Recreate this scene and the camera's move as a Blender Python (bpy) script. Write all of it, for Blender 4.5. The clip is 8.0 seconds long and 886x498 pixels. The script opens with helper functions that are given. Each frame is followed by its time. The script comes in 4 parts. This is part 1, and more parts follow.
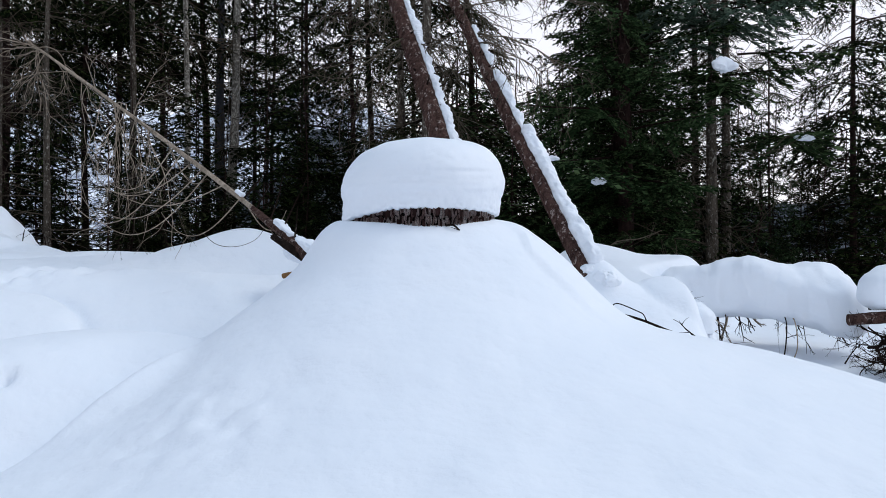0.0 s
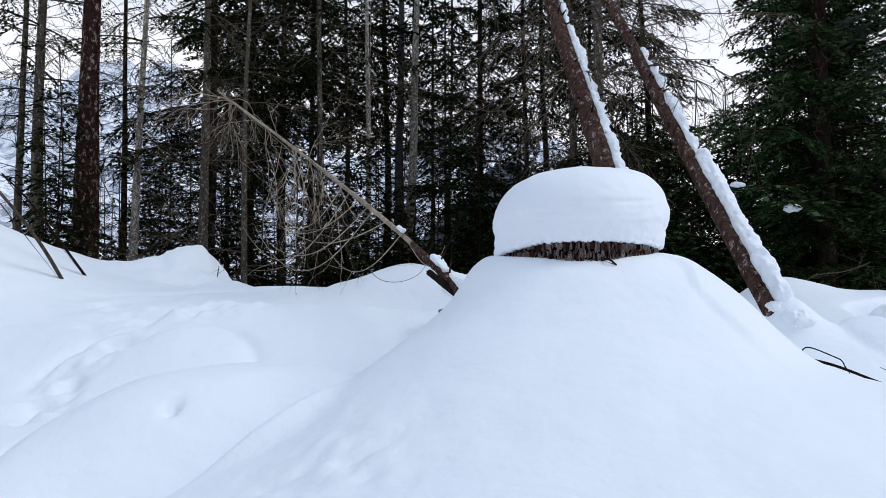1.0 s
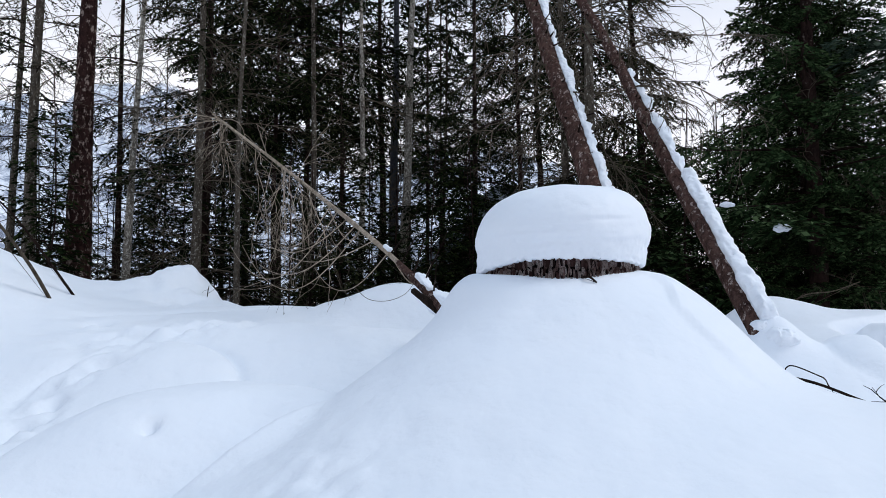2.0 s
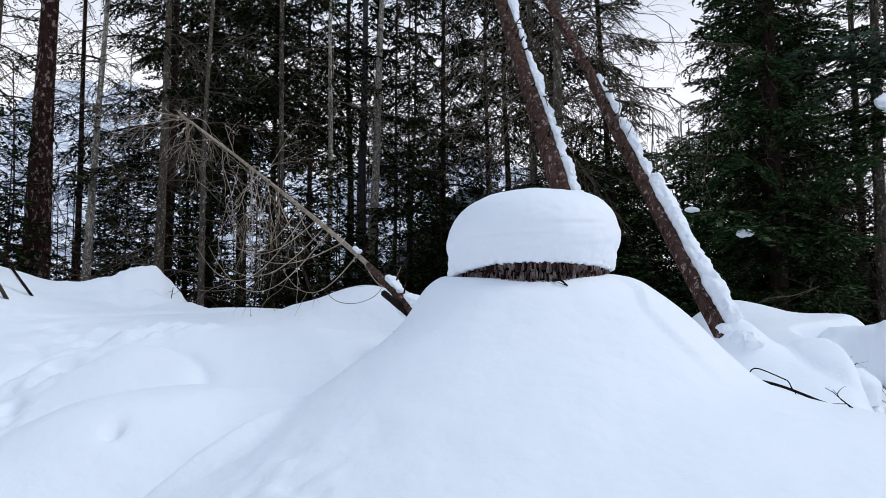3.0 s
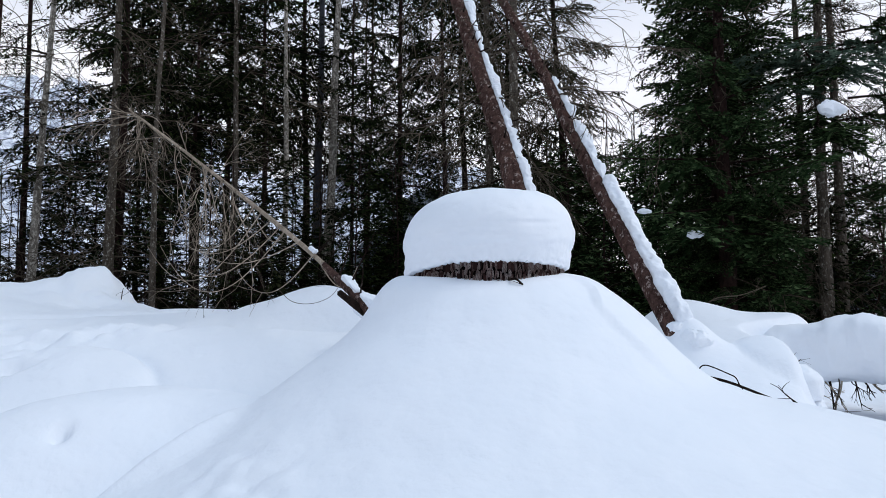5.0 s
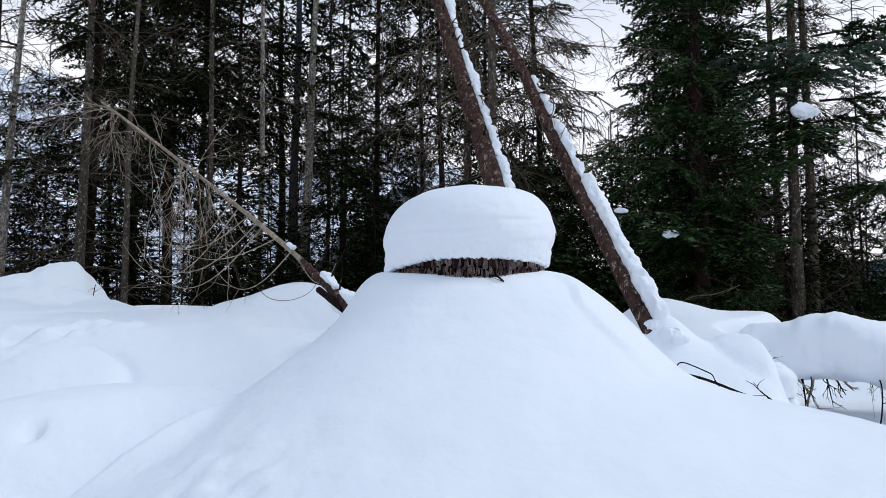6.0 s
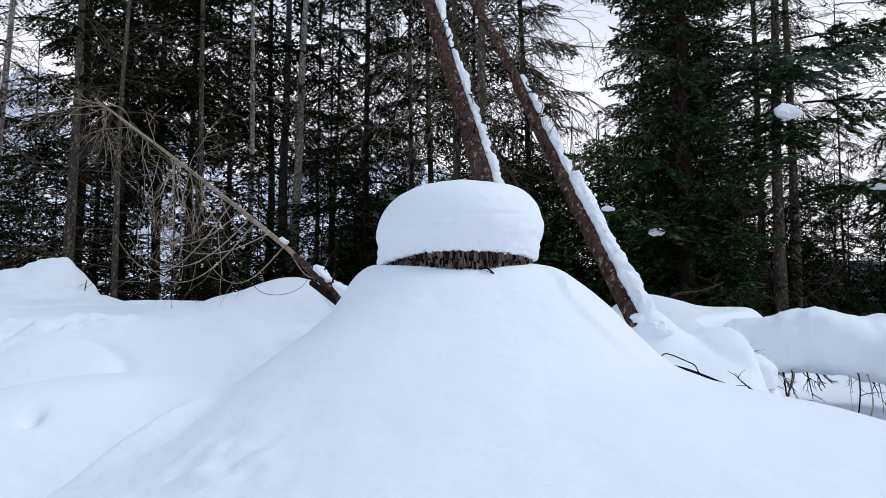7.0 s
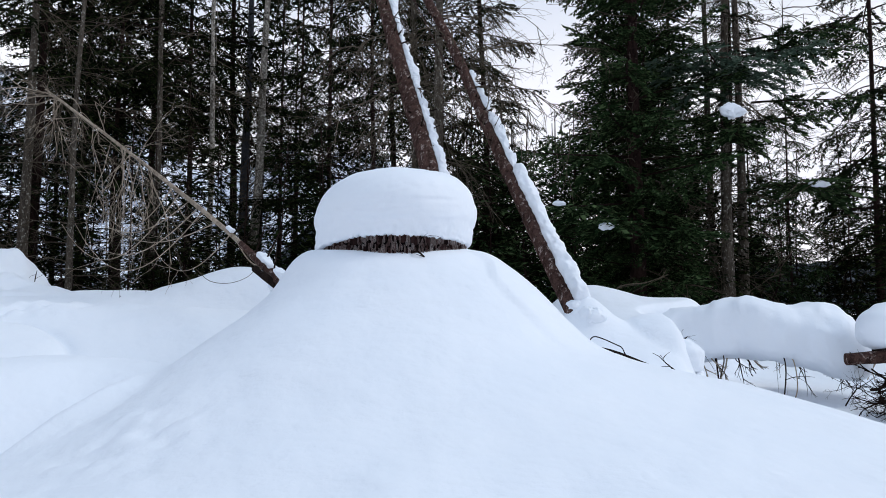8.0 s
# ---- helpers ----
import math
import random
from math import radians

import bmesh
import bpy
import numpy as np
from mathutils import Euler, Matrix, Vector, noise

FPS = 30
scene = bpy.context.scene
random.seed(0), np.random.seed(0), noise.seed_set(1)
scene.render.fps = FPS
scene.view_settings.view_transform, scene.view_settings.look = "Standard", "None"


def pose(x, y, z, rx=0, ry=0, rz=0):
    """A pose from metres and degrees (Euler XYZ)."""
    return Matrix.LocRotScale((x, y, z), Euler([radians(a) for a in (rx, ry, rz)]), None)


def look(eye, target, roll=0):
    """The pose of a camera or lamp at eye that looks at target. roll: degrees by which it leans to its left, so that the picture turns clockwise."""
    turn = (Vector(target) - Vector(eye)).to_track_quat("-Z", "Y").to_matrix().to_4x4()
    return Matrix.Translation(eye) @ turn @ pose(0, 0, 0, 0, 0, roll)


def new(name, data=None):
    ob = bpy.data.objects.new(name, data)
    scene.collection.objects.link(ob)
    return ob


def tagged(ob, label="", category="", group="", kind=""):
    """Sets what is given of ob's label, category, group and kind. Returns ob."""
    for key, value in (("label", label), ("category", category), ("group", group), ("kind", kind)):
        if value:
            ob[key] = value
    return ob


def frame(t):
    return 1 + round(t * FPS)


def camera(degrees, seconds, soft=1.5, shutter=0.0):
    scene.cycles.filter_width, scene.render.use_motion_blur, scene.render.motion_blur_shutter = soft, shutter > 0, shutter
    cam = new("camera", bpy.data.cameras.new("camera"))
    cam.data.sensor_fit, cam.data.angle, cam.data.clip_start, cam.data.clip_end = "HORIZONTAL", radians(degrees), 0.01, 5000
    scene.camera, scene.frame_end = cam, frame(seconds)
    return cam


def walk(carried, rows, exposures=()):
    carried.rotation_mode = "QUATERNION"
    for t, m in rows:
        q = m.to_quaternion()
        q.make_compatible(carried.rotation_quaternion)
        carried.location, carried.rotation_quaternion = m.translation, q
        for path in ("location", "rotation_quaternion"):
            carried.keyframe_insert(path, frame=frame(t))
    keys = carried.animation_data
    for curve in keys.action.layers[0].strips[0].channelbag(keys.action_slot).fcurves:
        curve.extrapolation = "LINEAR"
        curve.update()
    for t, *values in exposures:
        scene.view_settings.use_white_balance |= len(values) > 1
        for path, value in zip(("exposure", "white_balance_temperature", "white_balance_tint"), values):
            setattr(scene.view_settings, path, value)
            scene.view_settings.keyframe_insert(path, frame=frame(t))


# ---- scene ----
cam = camera(62.6, 8.0, soft=0.9)
PATH = [
    (0, (-0.246, -0.29, 1.018), (-0.063, 1.702, 1.026), 0.0),
    (0.2, (-0.185, -0.262, 1.026), (-0.211, 1.737, 1.056), -0.1),
    (0.3, (-0.173, -0.248, 1.02), (-0.274, 1.749, 1.059), -0.1),
    (0.5, (-0.158, -0.212, 1.035), (-0.38, 1.775, 1.082), -0.2),
    (1, (-0.132, -0.158, 1.03), (-0.444, 1.815, 1.129), 0.0),
    (1.5, (-0.096, -0.134, 1.024), (-0.408, 1.837, 1.161), 0.0),
    (1.7, (-0.071, -0.146, 1.02), (-0.386, 1.824, 1.167), 0.0),
    (2.8, (-0.07, -0.149, 1.013), (-0.303, 1.83, 1.181), 0.1),
    (3, (-0.09, -0.143, 1.016), (-0.305, 1.839, 1.181), 0.2),
    (3.5, (-0.091, -0.143, 1.014), (-0.284, 1.841, 1.177), 0.1),
    (4, (-0.093, -0.142, 1.015), (-0.263, 1.844, 1.179), 0.1),
    (4.5, (-0.095, -0.143, 1.013), (-0.222, 1.846, 1.178), 0.2),
    (4.7, (-0.088, -0.151, 1.011), (-0.203, 1.839, 1.18), 0.1),
    (5.8, (-0.098, -0.142, 1.0), (-0.141, 1.85, 1.168), 0.1),
    (6, (-0.108, -0.142, 1.001), (-0.138, 1.851, 1.166), 0.2),
    (6.5, (-0.121, -0.186, 1.003), (-0.129, 1.807, 1.168), 0.3),
    (7, (-0.121, -0.214, 0.967), (-0.118, 1.779, 1.133), 0.3),
    (7.5, (-0.113, -0.221, 0.964), (-0.102, 1.772, 1.128), 0.3),
    (7.7, (-0.076, -0.247, 0.926), (-0.058, 1.746, 1.097), 0.1),
    (7.9, (-0.011, -0.286, 0.9), (0.037, 1.706, 1.071), 0.1),
    (8, (0.022, -0.312, 0.902), (0.107, 1.679, 1.067), 0.3),
]
walk(cam, [(t, look(eye, target, roll)) for t, eye, target, roll in PATH])

# ---- world, sun ----
world = bpy.data.worlds.new("overcast_sky")
scene.world = world
world.use_nodes = True
wn, wl = world.node_tree.nodes, world.node_tree.links
wn.clear()
w_out = wn.new("ShaderNodeOutputWorld")
w_bg = wn.new("ShaderNodeBackground")
w_sky = wn.new("ShaderNodeTexSky")
w_sky.sky_type = "NISHITA"
w_sky.sun_disc = False
w_sky.sun_elevation, w_sky.sun_rotation = radians(51), radians(79)
w_sky.air_density, w_sky.dust_density = 1.0, 1.0
w_co = wn.new("ShaderNodeTexCoord")
w_map = wn.new("ShaderNodeMapping")
w_map.inputs["Scale"].default_value = (1.6, 1.6, 5.0)
w_noise = wn.new("ShaderNodeTexNoise")
w_noise.inputs["Scale"].default_value = 1.7
w_noise.inputs["Detail"].default_value = 6
w_ramp = wn.new("ShaderNodeValToRGB")
w_ramp.color_ramp.elements[0].position, w_ramp.color_ramp.elements[0].color = 0.36, (0.9, 0.91, 0.95, 1)
w_ramp.color_ramp.elements[1].position, w_ramp.color_ramp.elements[1].color = 0.64, (1.0, 1.0, 1.0, 1)
# a cloud deck, brighter and bluer overhead than at the horizon
w_sep = wn.new("ShaderNodeSeparateXYZ")
w_high = wn.new("ShaderNodeValToRGB")
w_high.color_ramp.elements[0].position, w_high.color_ramp.elements[0].color = 0.0, (12.0, 11.7, 12.0, 1)
w_high.color_ramp.elements[1].position, w_high.color_ramp.elements[1].color = 1.0, (3.9, 5.7, 7.9, 1)
w_low = w_high.color_ramp.elements.new(0.3)
w_low.color = (11.2, 11.2, 11.7, 1)
w_mid = w_high.color_ramp.elements.new(0.46)
w_mid.color = (6.9, 7.8, 9.3, 1)
w_deck = wn.new("ShaderNodeMix")
w_deck.data_type, w_deck.blend_type = "RGBA", "MULTIPLY"
w_deck.inputs["Factor"].default_value = 1.0
w_mix = wn.new("ShaderNodeMix")
w_mix.data_type = "RGBA"
w_mix.inputs["Factor"].default_value = 0.9
wl.new(w_co.outputs["Generated"], w_map.inputs["Vector"])
wl.new(w_map.outputs["Vector"], w_noise.inputs["Vector"])
wl.new(w_noise.outputs["Fac"], w_ramp.inputs["Fac"])
wl.new(w_sky.outputs["Color"], w_mix.inputs["A"])
wl.new(w_co.outputs["Generated"], w_sep.inputs["Vector"])
wl.new(w_sep.outputs["Z"], w_high.inputs["Fac"])
wl.new(w_high.outputs["Color"], w_deck.inputs["A"])
wl.new(w_ramp.outputs["Color"], w_deck.inputs["B"])
wl.new(w_deck.outputs["Result"], w_mix.inputs["B"])
wl.new(w_mix.outputs["Result"], w_bg.inputs["Color"])
w_bg.inputs["Strength"].default_value = 0.1
wl.new(w_bg.outputs["Background"], w_out.inputs["Surface"])

sun = new("sun", bpy.data.lights.new("sun", "SUN"))
sun.data.energy, sun.data.angle, sun.data.color = 1.15, radians(26), (0.97, 0.98, 0.97)
sun.matrix_world = look((6.4, 3.2, 8.2), (0, 2, 0))
scene.view_settings.exposure = 0.0


# ---- materials ----
class Mat:
    """A small node graph round one Principled shader."""

    def __init__(self, name, rough=0.9, spec=0.3):
        self.m = bpy.data.materials.new(name)
        self.m.use_nodes = True
        self.n, self.l = self.m.node_tree.nodes, self.m.node_tree.links
        self.b = self.n["Principled BSDF"]
        self.b.inputs["Roughness"].default_value = rough
        self.b.inputs["Specular IOR Level"].default_value = spec
        self.co = self.n.new("ShaderNodeTexCoord")

    def noise(self, scale, detail=4, stretch=(1, 1, 1), rough=0.55):
        mp = self.n.new("ShaderNodeMapping")
        mp.inputs["Scale"].default_value = stretch
        self.l.new(self.co.outputs["Object"], mp.inputs["Vector"])
        t = self.n.new("ShaderNodeTexNoise")
        t.inputs["Scale"].default_value, t.inputs["Detail"].default_value = scale, detail
        t.inputs["Roughness"].default_value = rough
        self.l.new(mp.outputs["Vector"], t.inputs["Vector"])
        return t.outputs["Fac"]

    def ramp(self, fac, stops):
        r = self.n.new("ShaderNodeValToRGB")
        e = r.color_ramp.elements
        while len(e) < len(stops):
            e.new(0.5)
        for k, (p, c) in zip(e, stops):
            k.position, k.color = p, (*c, 1)
        self.l.new(fac, r.inputs["Fac"])
        return r.outputs["Color"]

    def mix(self, fac, a, b, mode="MIX"):
        x = self.n.new("ShaderNodeMix")
        x.data_type, x.blend_type = "RGBA", mode
        for key, v in (("Factor", fac), ("A", a), ("B", b)):
            if isinstance(v, (float, int)):
                x.inputs[key].default_value = v
            elif isinstance(v, tuple):
                x.inputs[key].default_value = (*v, 1)
            else:
                self.l.new(v, x.inputs[key])
        return x.outputs["Result"]

    def random(self):
        return self.n.new("ShaderNodeObjectInfo").outputs["Random"]

    def island(self):
        return self.n.new("ShaderNodeNewGeometry").outputs["Random Per Island"]

    def color(self, c):
        if isinstance(c, tuple):
            self.b.inputs["Base Color"].default_value = (*c, 1)
        else:
            self.l.new(c, self.b.inputs["Base Color"])
        return self

    def bump(self, h, strength=0.5, dist=0.01, under=None):
        b = self.n.new("ShaderNodeBump")
        b.inputs["Strength"].default_value, b.inputs["Distance"].default_value = strength, dist
        self.l.new(h, b.inputs["Height"])
        if under is not None:
            self.l.new(under, b.inputs["Normal"])
        self.l.new(b.outputs["Normal"], self.b.inputs["Normal"])
        return b.outputs["Normal"]


def snow_material(name, grain=1.0):
    k = Mat(name, 0.75, 0.2)
    k.color(k.mix(k.noise(3.0, 5), (0.83, 0.87, 0.93), (0.88, 0.9, 0.94)))
    k.b.inputs["Subsurface Weight"].default_value = 0.0
    soft = k.bump(k.noise(9, 5), 0.35 * grain, 0.02)
    k.bump(k.noise(140, 3), 0.25 * grain, 0.003, soft)
    return k.m


def bark_material(name, dark, light, patch, furrow=30, cover=0.5, stretch=0.18, spot=40):
    k = Mat(name, 0.95, 0.04)
    broad = k.ramp(k.noise(furrow, 6, (1, 1, stretch), 0.7), [(0.36, dark), (0.62, light)])
    fine = k.ramp(k.noise(furrow * 3.4, 5, (1, 1, stretch * 1.6), 0.7), [(0.35, dark), (0.66, light)])
    worn = k.mix(k.noise(2.6, 3), (0.55, 0.55, 0.55), (1.35, 1.35, 1.35))
    spots = k.ramp(k.noise(spot, 6, (1, 1, 0.6), 0.7), [(cover, (0, 0, 0)), (cover + 0.07, (1, 1, 1))])
    k.color(k.mix(spots, k.mix(1.0, k.mix(0.4, broad, fine), worn, "MULTIPLY"), patch))
    deep = k.bump(k.noise(furrow, 6, (1, 1, stretch), 0.7), 1.0, 0.025)
    k.bump(k.noise(furrow * 3.4, 5, (1, 1, stretch * 1.6), 0.7), 0.7, 0.008, deep)
    return k.m


M_SNOW = snow_material("snow_soft")
def ground_material():
    k = Mat("snow_ground", 0.75, 0.15)
    snow = k.mix(k.noise(3.0, 5), (0.83, 0.87, 0.93), (0.88, 0.9, 0.94))
    sep = k.n.new("ShaderNodeSeparateXYZ")
    k.l.new(k.co.outputs["Object"], sep.inputs["Vector"])
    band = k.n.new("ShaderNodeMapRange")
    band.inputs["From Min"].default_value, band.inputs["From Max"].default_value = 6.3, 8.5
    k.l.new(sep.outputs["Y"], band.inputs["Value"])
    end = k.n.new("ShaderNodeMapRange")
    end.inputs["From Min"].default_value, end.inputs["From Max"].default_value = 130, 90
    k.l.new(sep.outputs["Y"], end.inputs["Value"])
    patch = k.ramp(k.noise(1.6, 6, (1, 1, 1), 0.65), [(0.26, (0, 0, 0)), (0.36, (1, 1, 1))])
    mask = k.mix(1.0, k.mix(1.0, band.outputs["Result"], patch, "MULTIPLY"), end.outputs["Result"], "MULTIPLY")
    # dark needle litter that also paints in the shade under the trees
    litter_shade = k.ramp(k.noise(30, 6), [(0.35, (0.02, 0.014, 0.01)), (0.65, (0.075, 0.052, 0.036))])
    k.color(k.mix(mask, snow, litter_shade))
    a = k.bump(k.noise(2.6, 4, (1, 1, 1), 0.5), 0.5, 0.06)
    b = k.bump(k.noise(8, 5), 0.42, 0.02, a)
    k.bump(k.noise(120, 3), 0.12, 0.004, b)
    return k.m


M_GROUND = ground_material()
M_SNOW_ROUGH = snow_material("snow_crumbly", 2.2)
M_BARK_GREY = bark_material("bark_grey", (0.024, 0.018, 0.013), (0.14, 0.116, 0.094), (0.34, 0.32, 0.275), 24, 0.55)
M_BARK_PALE = bark_material("bark_pale", (0.08, 0.067, 0.055), (0.38, 0.34, 0.29), (0.6, 0.56, 0.49), 20, 0.5)
M_BARK_BLUE = bark_material("bark_slate", (0.03, 0.033, 0.038), (0.1, 0.105, 0.12), (0.16, 0.17, 0.19), 24, 0.58)
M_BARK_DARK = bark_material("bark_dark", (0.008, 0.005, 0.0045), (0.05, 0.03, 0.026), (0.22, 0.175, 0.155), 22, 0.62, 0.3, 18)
M_BARK_FLAKE = bark_material("bark_flaking", (0.008, 0.004, 0.0035), (0.045, 0.022, 0.019), (0.25, 0.19, 0.165), 16, 0.55, 0.5, 20)
M_BARK_BROWN = bark_material("bark_brown", (0.012, 0.006, 0.005), (0.145, 0.082, 0.067), (0.4, 0.32, 0.29), 34, 0.565, 0.55, 38)
# stump core bark, its colour deepened to shade the gaps between plates
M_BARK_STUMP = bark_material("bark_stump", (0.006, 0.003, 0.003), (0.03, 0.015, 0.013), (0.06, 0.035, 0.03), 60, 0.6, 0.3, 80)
k = Mat("bark_plate", 0.9, 0.12)
plate_tone = k.ramp(k.random(), [(0.0, (0.03, 0.014, 0.012)), (0.25, (0.13, 0.055, 0.05)), (0.45, (0.42, 0.27, 0.25)), (0.7, (0.68, 0.52, 0.49)), (1.0, (0.86, 0.75, 0.72))])
k.color(k.mix(k.ramp(k.noise(2.6, 7, (1, 1.2, 2.4), 0.75), [(0.43, (0.9, 0.9, 0.9)), (0.5, (0, 0, 0))]), plate_tone, (0.05, 0.026, 0.023)))
k.bump(k.noise(3.5, 6, (1, 1.2, 2.4), 0.7), 1.0, 0.3)
M_PLATE = k.m
M_DEADWOOD = bark_material("deadwood", (0.2, 0.15, 0.11), (0.62, 0.51, 0.4), (0.62, 0.54, 0.44), 36, 0.6, 0.2)
M_TWIG = bark_material("twig_grey", (0.04, 0.031, 0.023), (0.155, 0.125, 0.093), (0.25, 0.225, 0.18), 30, 0.6)
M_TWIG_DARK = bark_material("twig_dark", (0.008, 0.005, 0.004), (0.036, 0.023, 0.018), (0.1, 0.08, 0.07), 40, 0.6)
M_WOOD_CUT = bark_material("wood_torn", (0.13, 0.06, 0.025), (0.36, 0.2, 0.09), (0.45, 0.3, 0.16), 30, 0.62, 0.1)


def needle_material(name, a, b, c):
    k = Mat(name, 0.85, 0.02)
    tone = k.ramp(k.island(), [(0.0, a), (0.6, b), (1.0, c)])
    k.color(k.mix(k.ramp(k.random(), [(0.0, (0.0, 0.0, 0.0)), (1.0, (0.45, 0.45, 0.45))]), tone, b))
    k.b.inputs["Transmission Weight"].default_value = 0.0
    return k.m


# near-black tones put the wood's deep shade into the needle colour
M_NEEDLE = needle_material("needles_spruce_shade", (0.002, 0.004, 0.0015), (0.007, 0.013, 0.0045), (0.05, 0.066, 0.022))
M_NEEDLE_OLIVE = needle_material("needles_olive", (0.006, 0.008, 0.0035), (0.022, 0.026, 0.011), (0.08, 0.078, 0.038))
M_NEEDLE_FIR = needle_material("needles_fir", (0.004, 0.009, 0.003), (0.019, 0.038, 0.014), (0.11, 0.16, 0.07))
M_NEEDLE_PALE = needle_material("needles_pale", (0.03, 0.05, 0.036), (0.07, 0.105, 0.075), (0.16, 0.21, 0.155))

# the bluish cast of rock and snow is distance haze, mixed into the colour
k = Mat("mountain_snow_and_rock", 0.9, 0.1)
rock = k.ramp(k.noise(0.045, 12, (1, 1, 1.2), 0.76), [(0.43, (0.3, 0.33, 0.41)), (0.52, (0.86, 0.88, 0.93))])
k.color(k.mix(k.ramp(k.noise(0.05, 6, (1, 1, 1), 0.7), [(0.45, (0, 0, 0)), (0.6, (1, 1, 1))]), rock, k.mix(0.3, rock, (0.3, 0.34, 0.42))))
M_MOUNTAIN = k.m
# wooded slopes coloured blue-grey to stand in for haze
k = Mat("far_forest_hazed", 0.95, 0.1)
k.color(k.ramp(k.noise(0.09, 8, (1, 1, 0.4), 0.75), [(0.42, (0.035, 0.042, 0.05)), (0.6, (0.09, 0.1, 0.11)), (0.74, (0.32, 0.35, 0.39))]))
M_FAR_FOREST = k.m


# ---- mesh helpers ----
class Geo:
    """Collects vertices and faces of one mesh."""

    def __init__(self):
        self.v, self.f, self.n = [], [], 0

    def add(self, verts, faces):
        verts = np.asarray(verts, float)
        self.v.append(verts)
        self.f.append(np.asarray(faces, int) + self.n)
        self.n += len(verts)

    def tube(self, pts, radii, sides=5, cap=True):
        pts = np.asarray(pts, float)
        m = len(pts)
        radii = np.broadcast_to(np.asarray(radii, float), (m,)) if np.ndim(radii) < 2 else np.asarray(radii, float)
        tan = np.gradient(pts, axis=0)
        tan /= np.linalg.norm(tan, axis=1, keepdims=True) + 1e-9
        ref = np.array([0.0, 0.0, 1.0]) if abs(tan[:, 2]).mean() < 0.8 else np.array([1.0, 0.0, 0.0])
        a = np.cross(tan, ref)
        a /= np.linalg.norm(a, axis=1, keepdims=True) + 1e-9
        b = np.cross(a, tan)
        ang = np.arange(sides) * 2 * math.pi / sides
        rr = radii[:, None] if radii.ndim == 1 else radii
        ring = pts[:, None, :] + (a[:, None, :] * np.cos(ang)[None, :, None] + b[:, None, :] * np.sin(ang)[None, :, None]) * rr[:, :, None]
        i = np.arange(m - 1)[:, None] * sides + np.arange(sides)[None, :]
        j = np.arange(m - 1)[:, None] * sides + (np.arange(sides)[None, :] + 1) % sides
        quads = np.stack([i, j, j + sides, i + sides], -1).reshape(-1, 4)
        self.add(ring.reshape(-1, 3), quads)
        if cap:
            for row, flip in ((0, 1), (m - 1, 0)):
                base = self.n - m * sides + row * sides
                c = ring[row].mean(0)
                self.v.append(c[None])
                tri = [(base + q, base + (q + 1) % sides, self.n) for q in range(sides)]
                self.f.append(np.array([(t[1], t[0], t[2], t[2]) if flip else (*t, t[2]) for t in tri]))
                self.n += 1

    def mesh(self, name, smooth=True):
        me = bpy.data.meshes.new(name)
        v = np.concatenate(self.v)
        faces = []
        for f in self.f:
            if f.shape[1] == 4:
                tri = f[:, 2] == f[:, 3]
                faces += f[~tri].tolist() + f[tri][:, :3].tolist()
            else:
                faces += f.tolist()
        me.from_pydata(v.tolist(), [], faces)
        if smooth:
            me.polygons.foreach_set("use_smooth", np.ones(len(me.polygons), bool))
        me.update()
        return me


def part(name, geo, material, parent=None, label="", smooth=True):
    me = geo.mesh(name, smooth) if isinstance(geo, Geo) else geo
    if not me.materials:
        me.materials.append(material)
    ob = new(name, me)
    if parent is not None:
        ob.parent = parent
    return tagged(ob, label)


def thing(name, label, category, at=(0, 0, 0), group="", kind="", turn=0.0):
    ob = new(name)
    ob.location, ob.rotation_euler = at, (0, 0, turn)
    ob.empty_display_size = 0.1
    return tagged(ob, label, category, group, kind)


def lattice(ix, iy, iz, seed):
    h = (ix * 374761393 + iy * 668265263 + iz * 2147483647 + seed * 974634777) & 0xFFFFFFFF
    h = ((h ^ (h >> 13)) * 1274126177) & 0xFFFFFFFF
    return ((h ^ (h >> 16)) & 0xFFFF) / 65535.0


def vnoise(x, y, z=0.0, seed=0):
    """Smooth value noise between -1 and 1."""
    x, y, z = np.broadcast_arrays(np.asarray(x, float), np.asarray(y, float), np.asarray(z, float))
    ix, iy, iz = (np.floor(q).astype(np.int64) for q in (x, y, z))
    fx, fy, fz = x - ix, y - iy, z - iz
    fx, fy, fz = (q * q * q * (q * (q * 6 - 15) + 10) for q in (fx, fy, fz))
    out = 0
    for dx in (0, 1):
        for dy in (0, 1):
            for dz in (0, 1):
                wgt = (fx if dx else 1 - fx) * (fy if dy else 1 - fy) * (fz if dz else 1 - fz)
                out = out + wgt * lattice(ix + dx, iy + dy, iz + dz, seed)
    return out * 2 - 1


def fbm(x, y, z=0.0, seed=0, octaves=4):
    out, amp, sc = 0, 1.0, 1.0
    for o in range(octaves):
        out = out + amp * vnoise(np.asarray(x) * sc, np.asarray(y) * sc, np.asarray(z) * sc, seed + o)
        amp, sc = amp * 0.5, sc * 2.03
    return out / 1.9


def smooth(a, b, x):
    q = np.clip((x - a) / (b - a), 0, 1)
    return q * q * (3 - 2 * q)


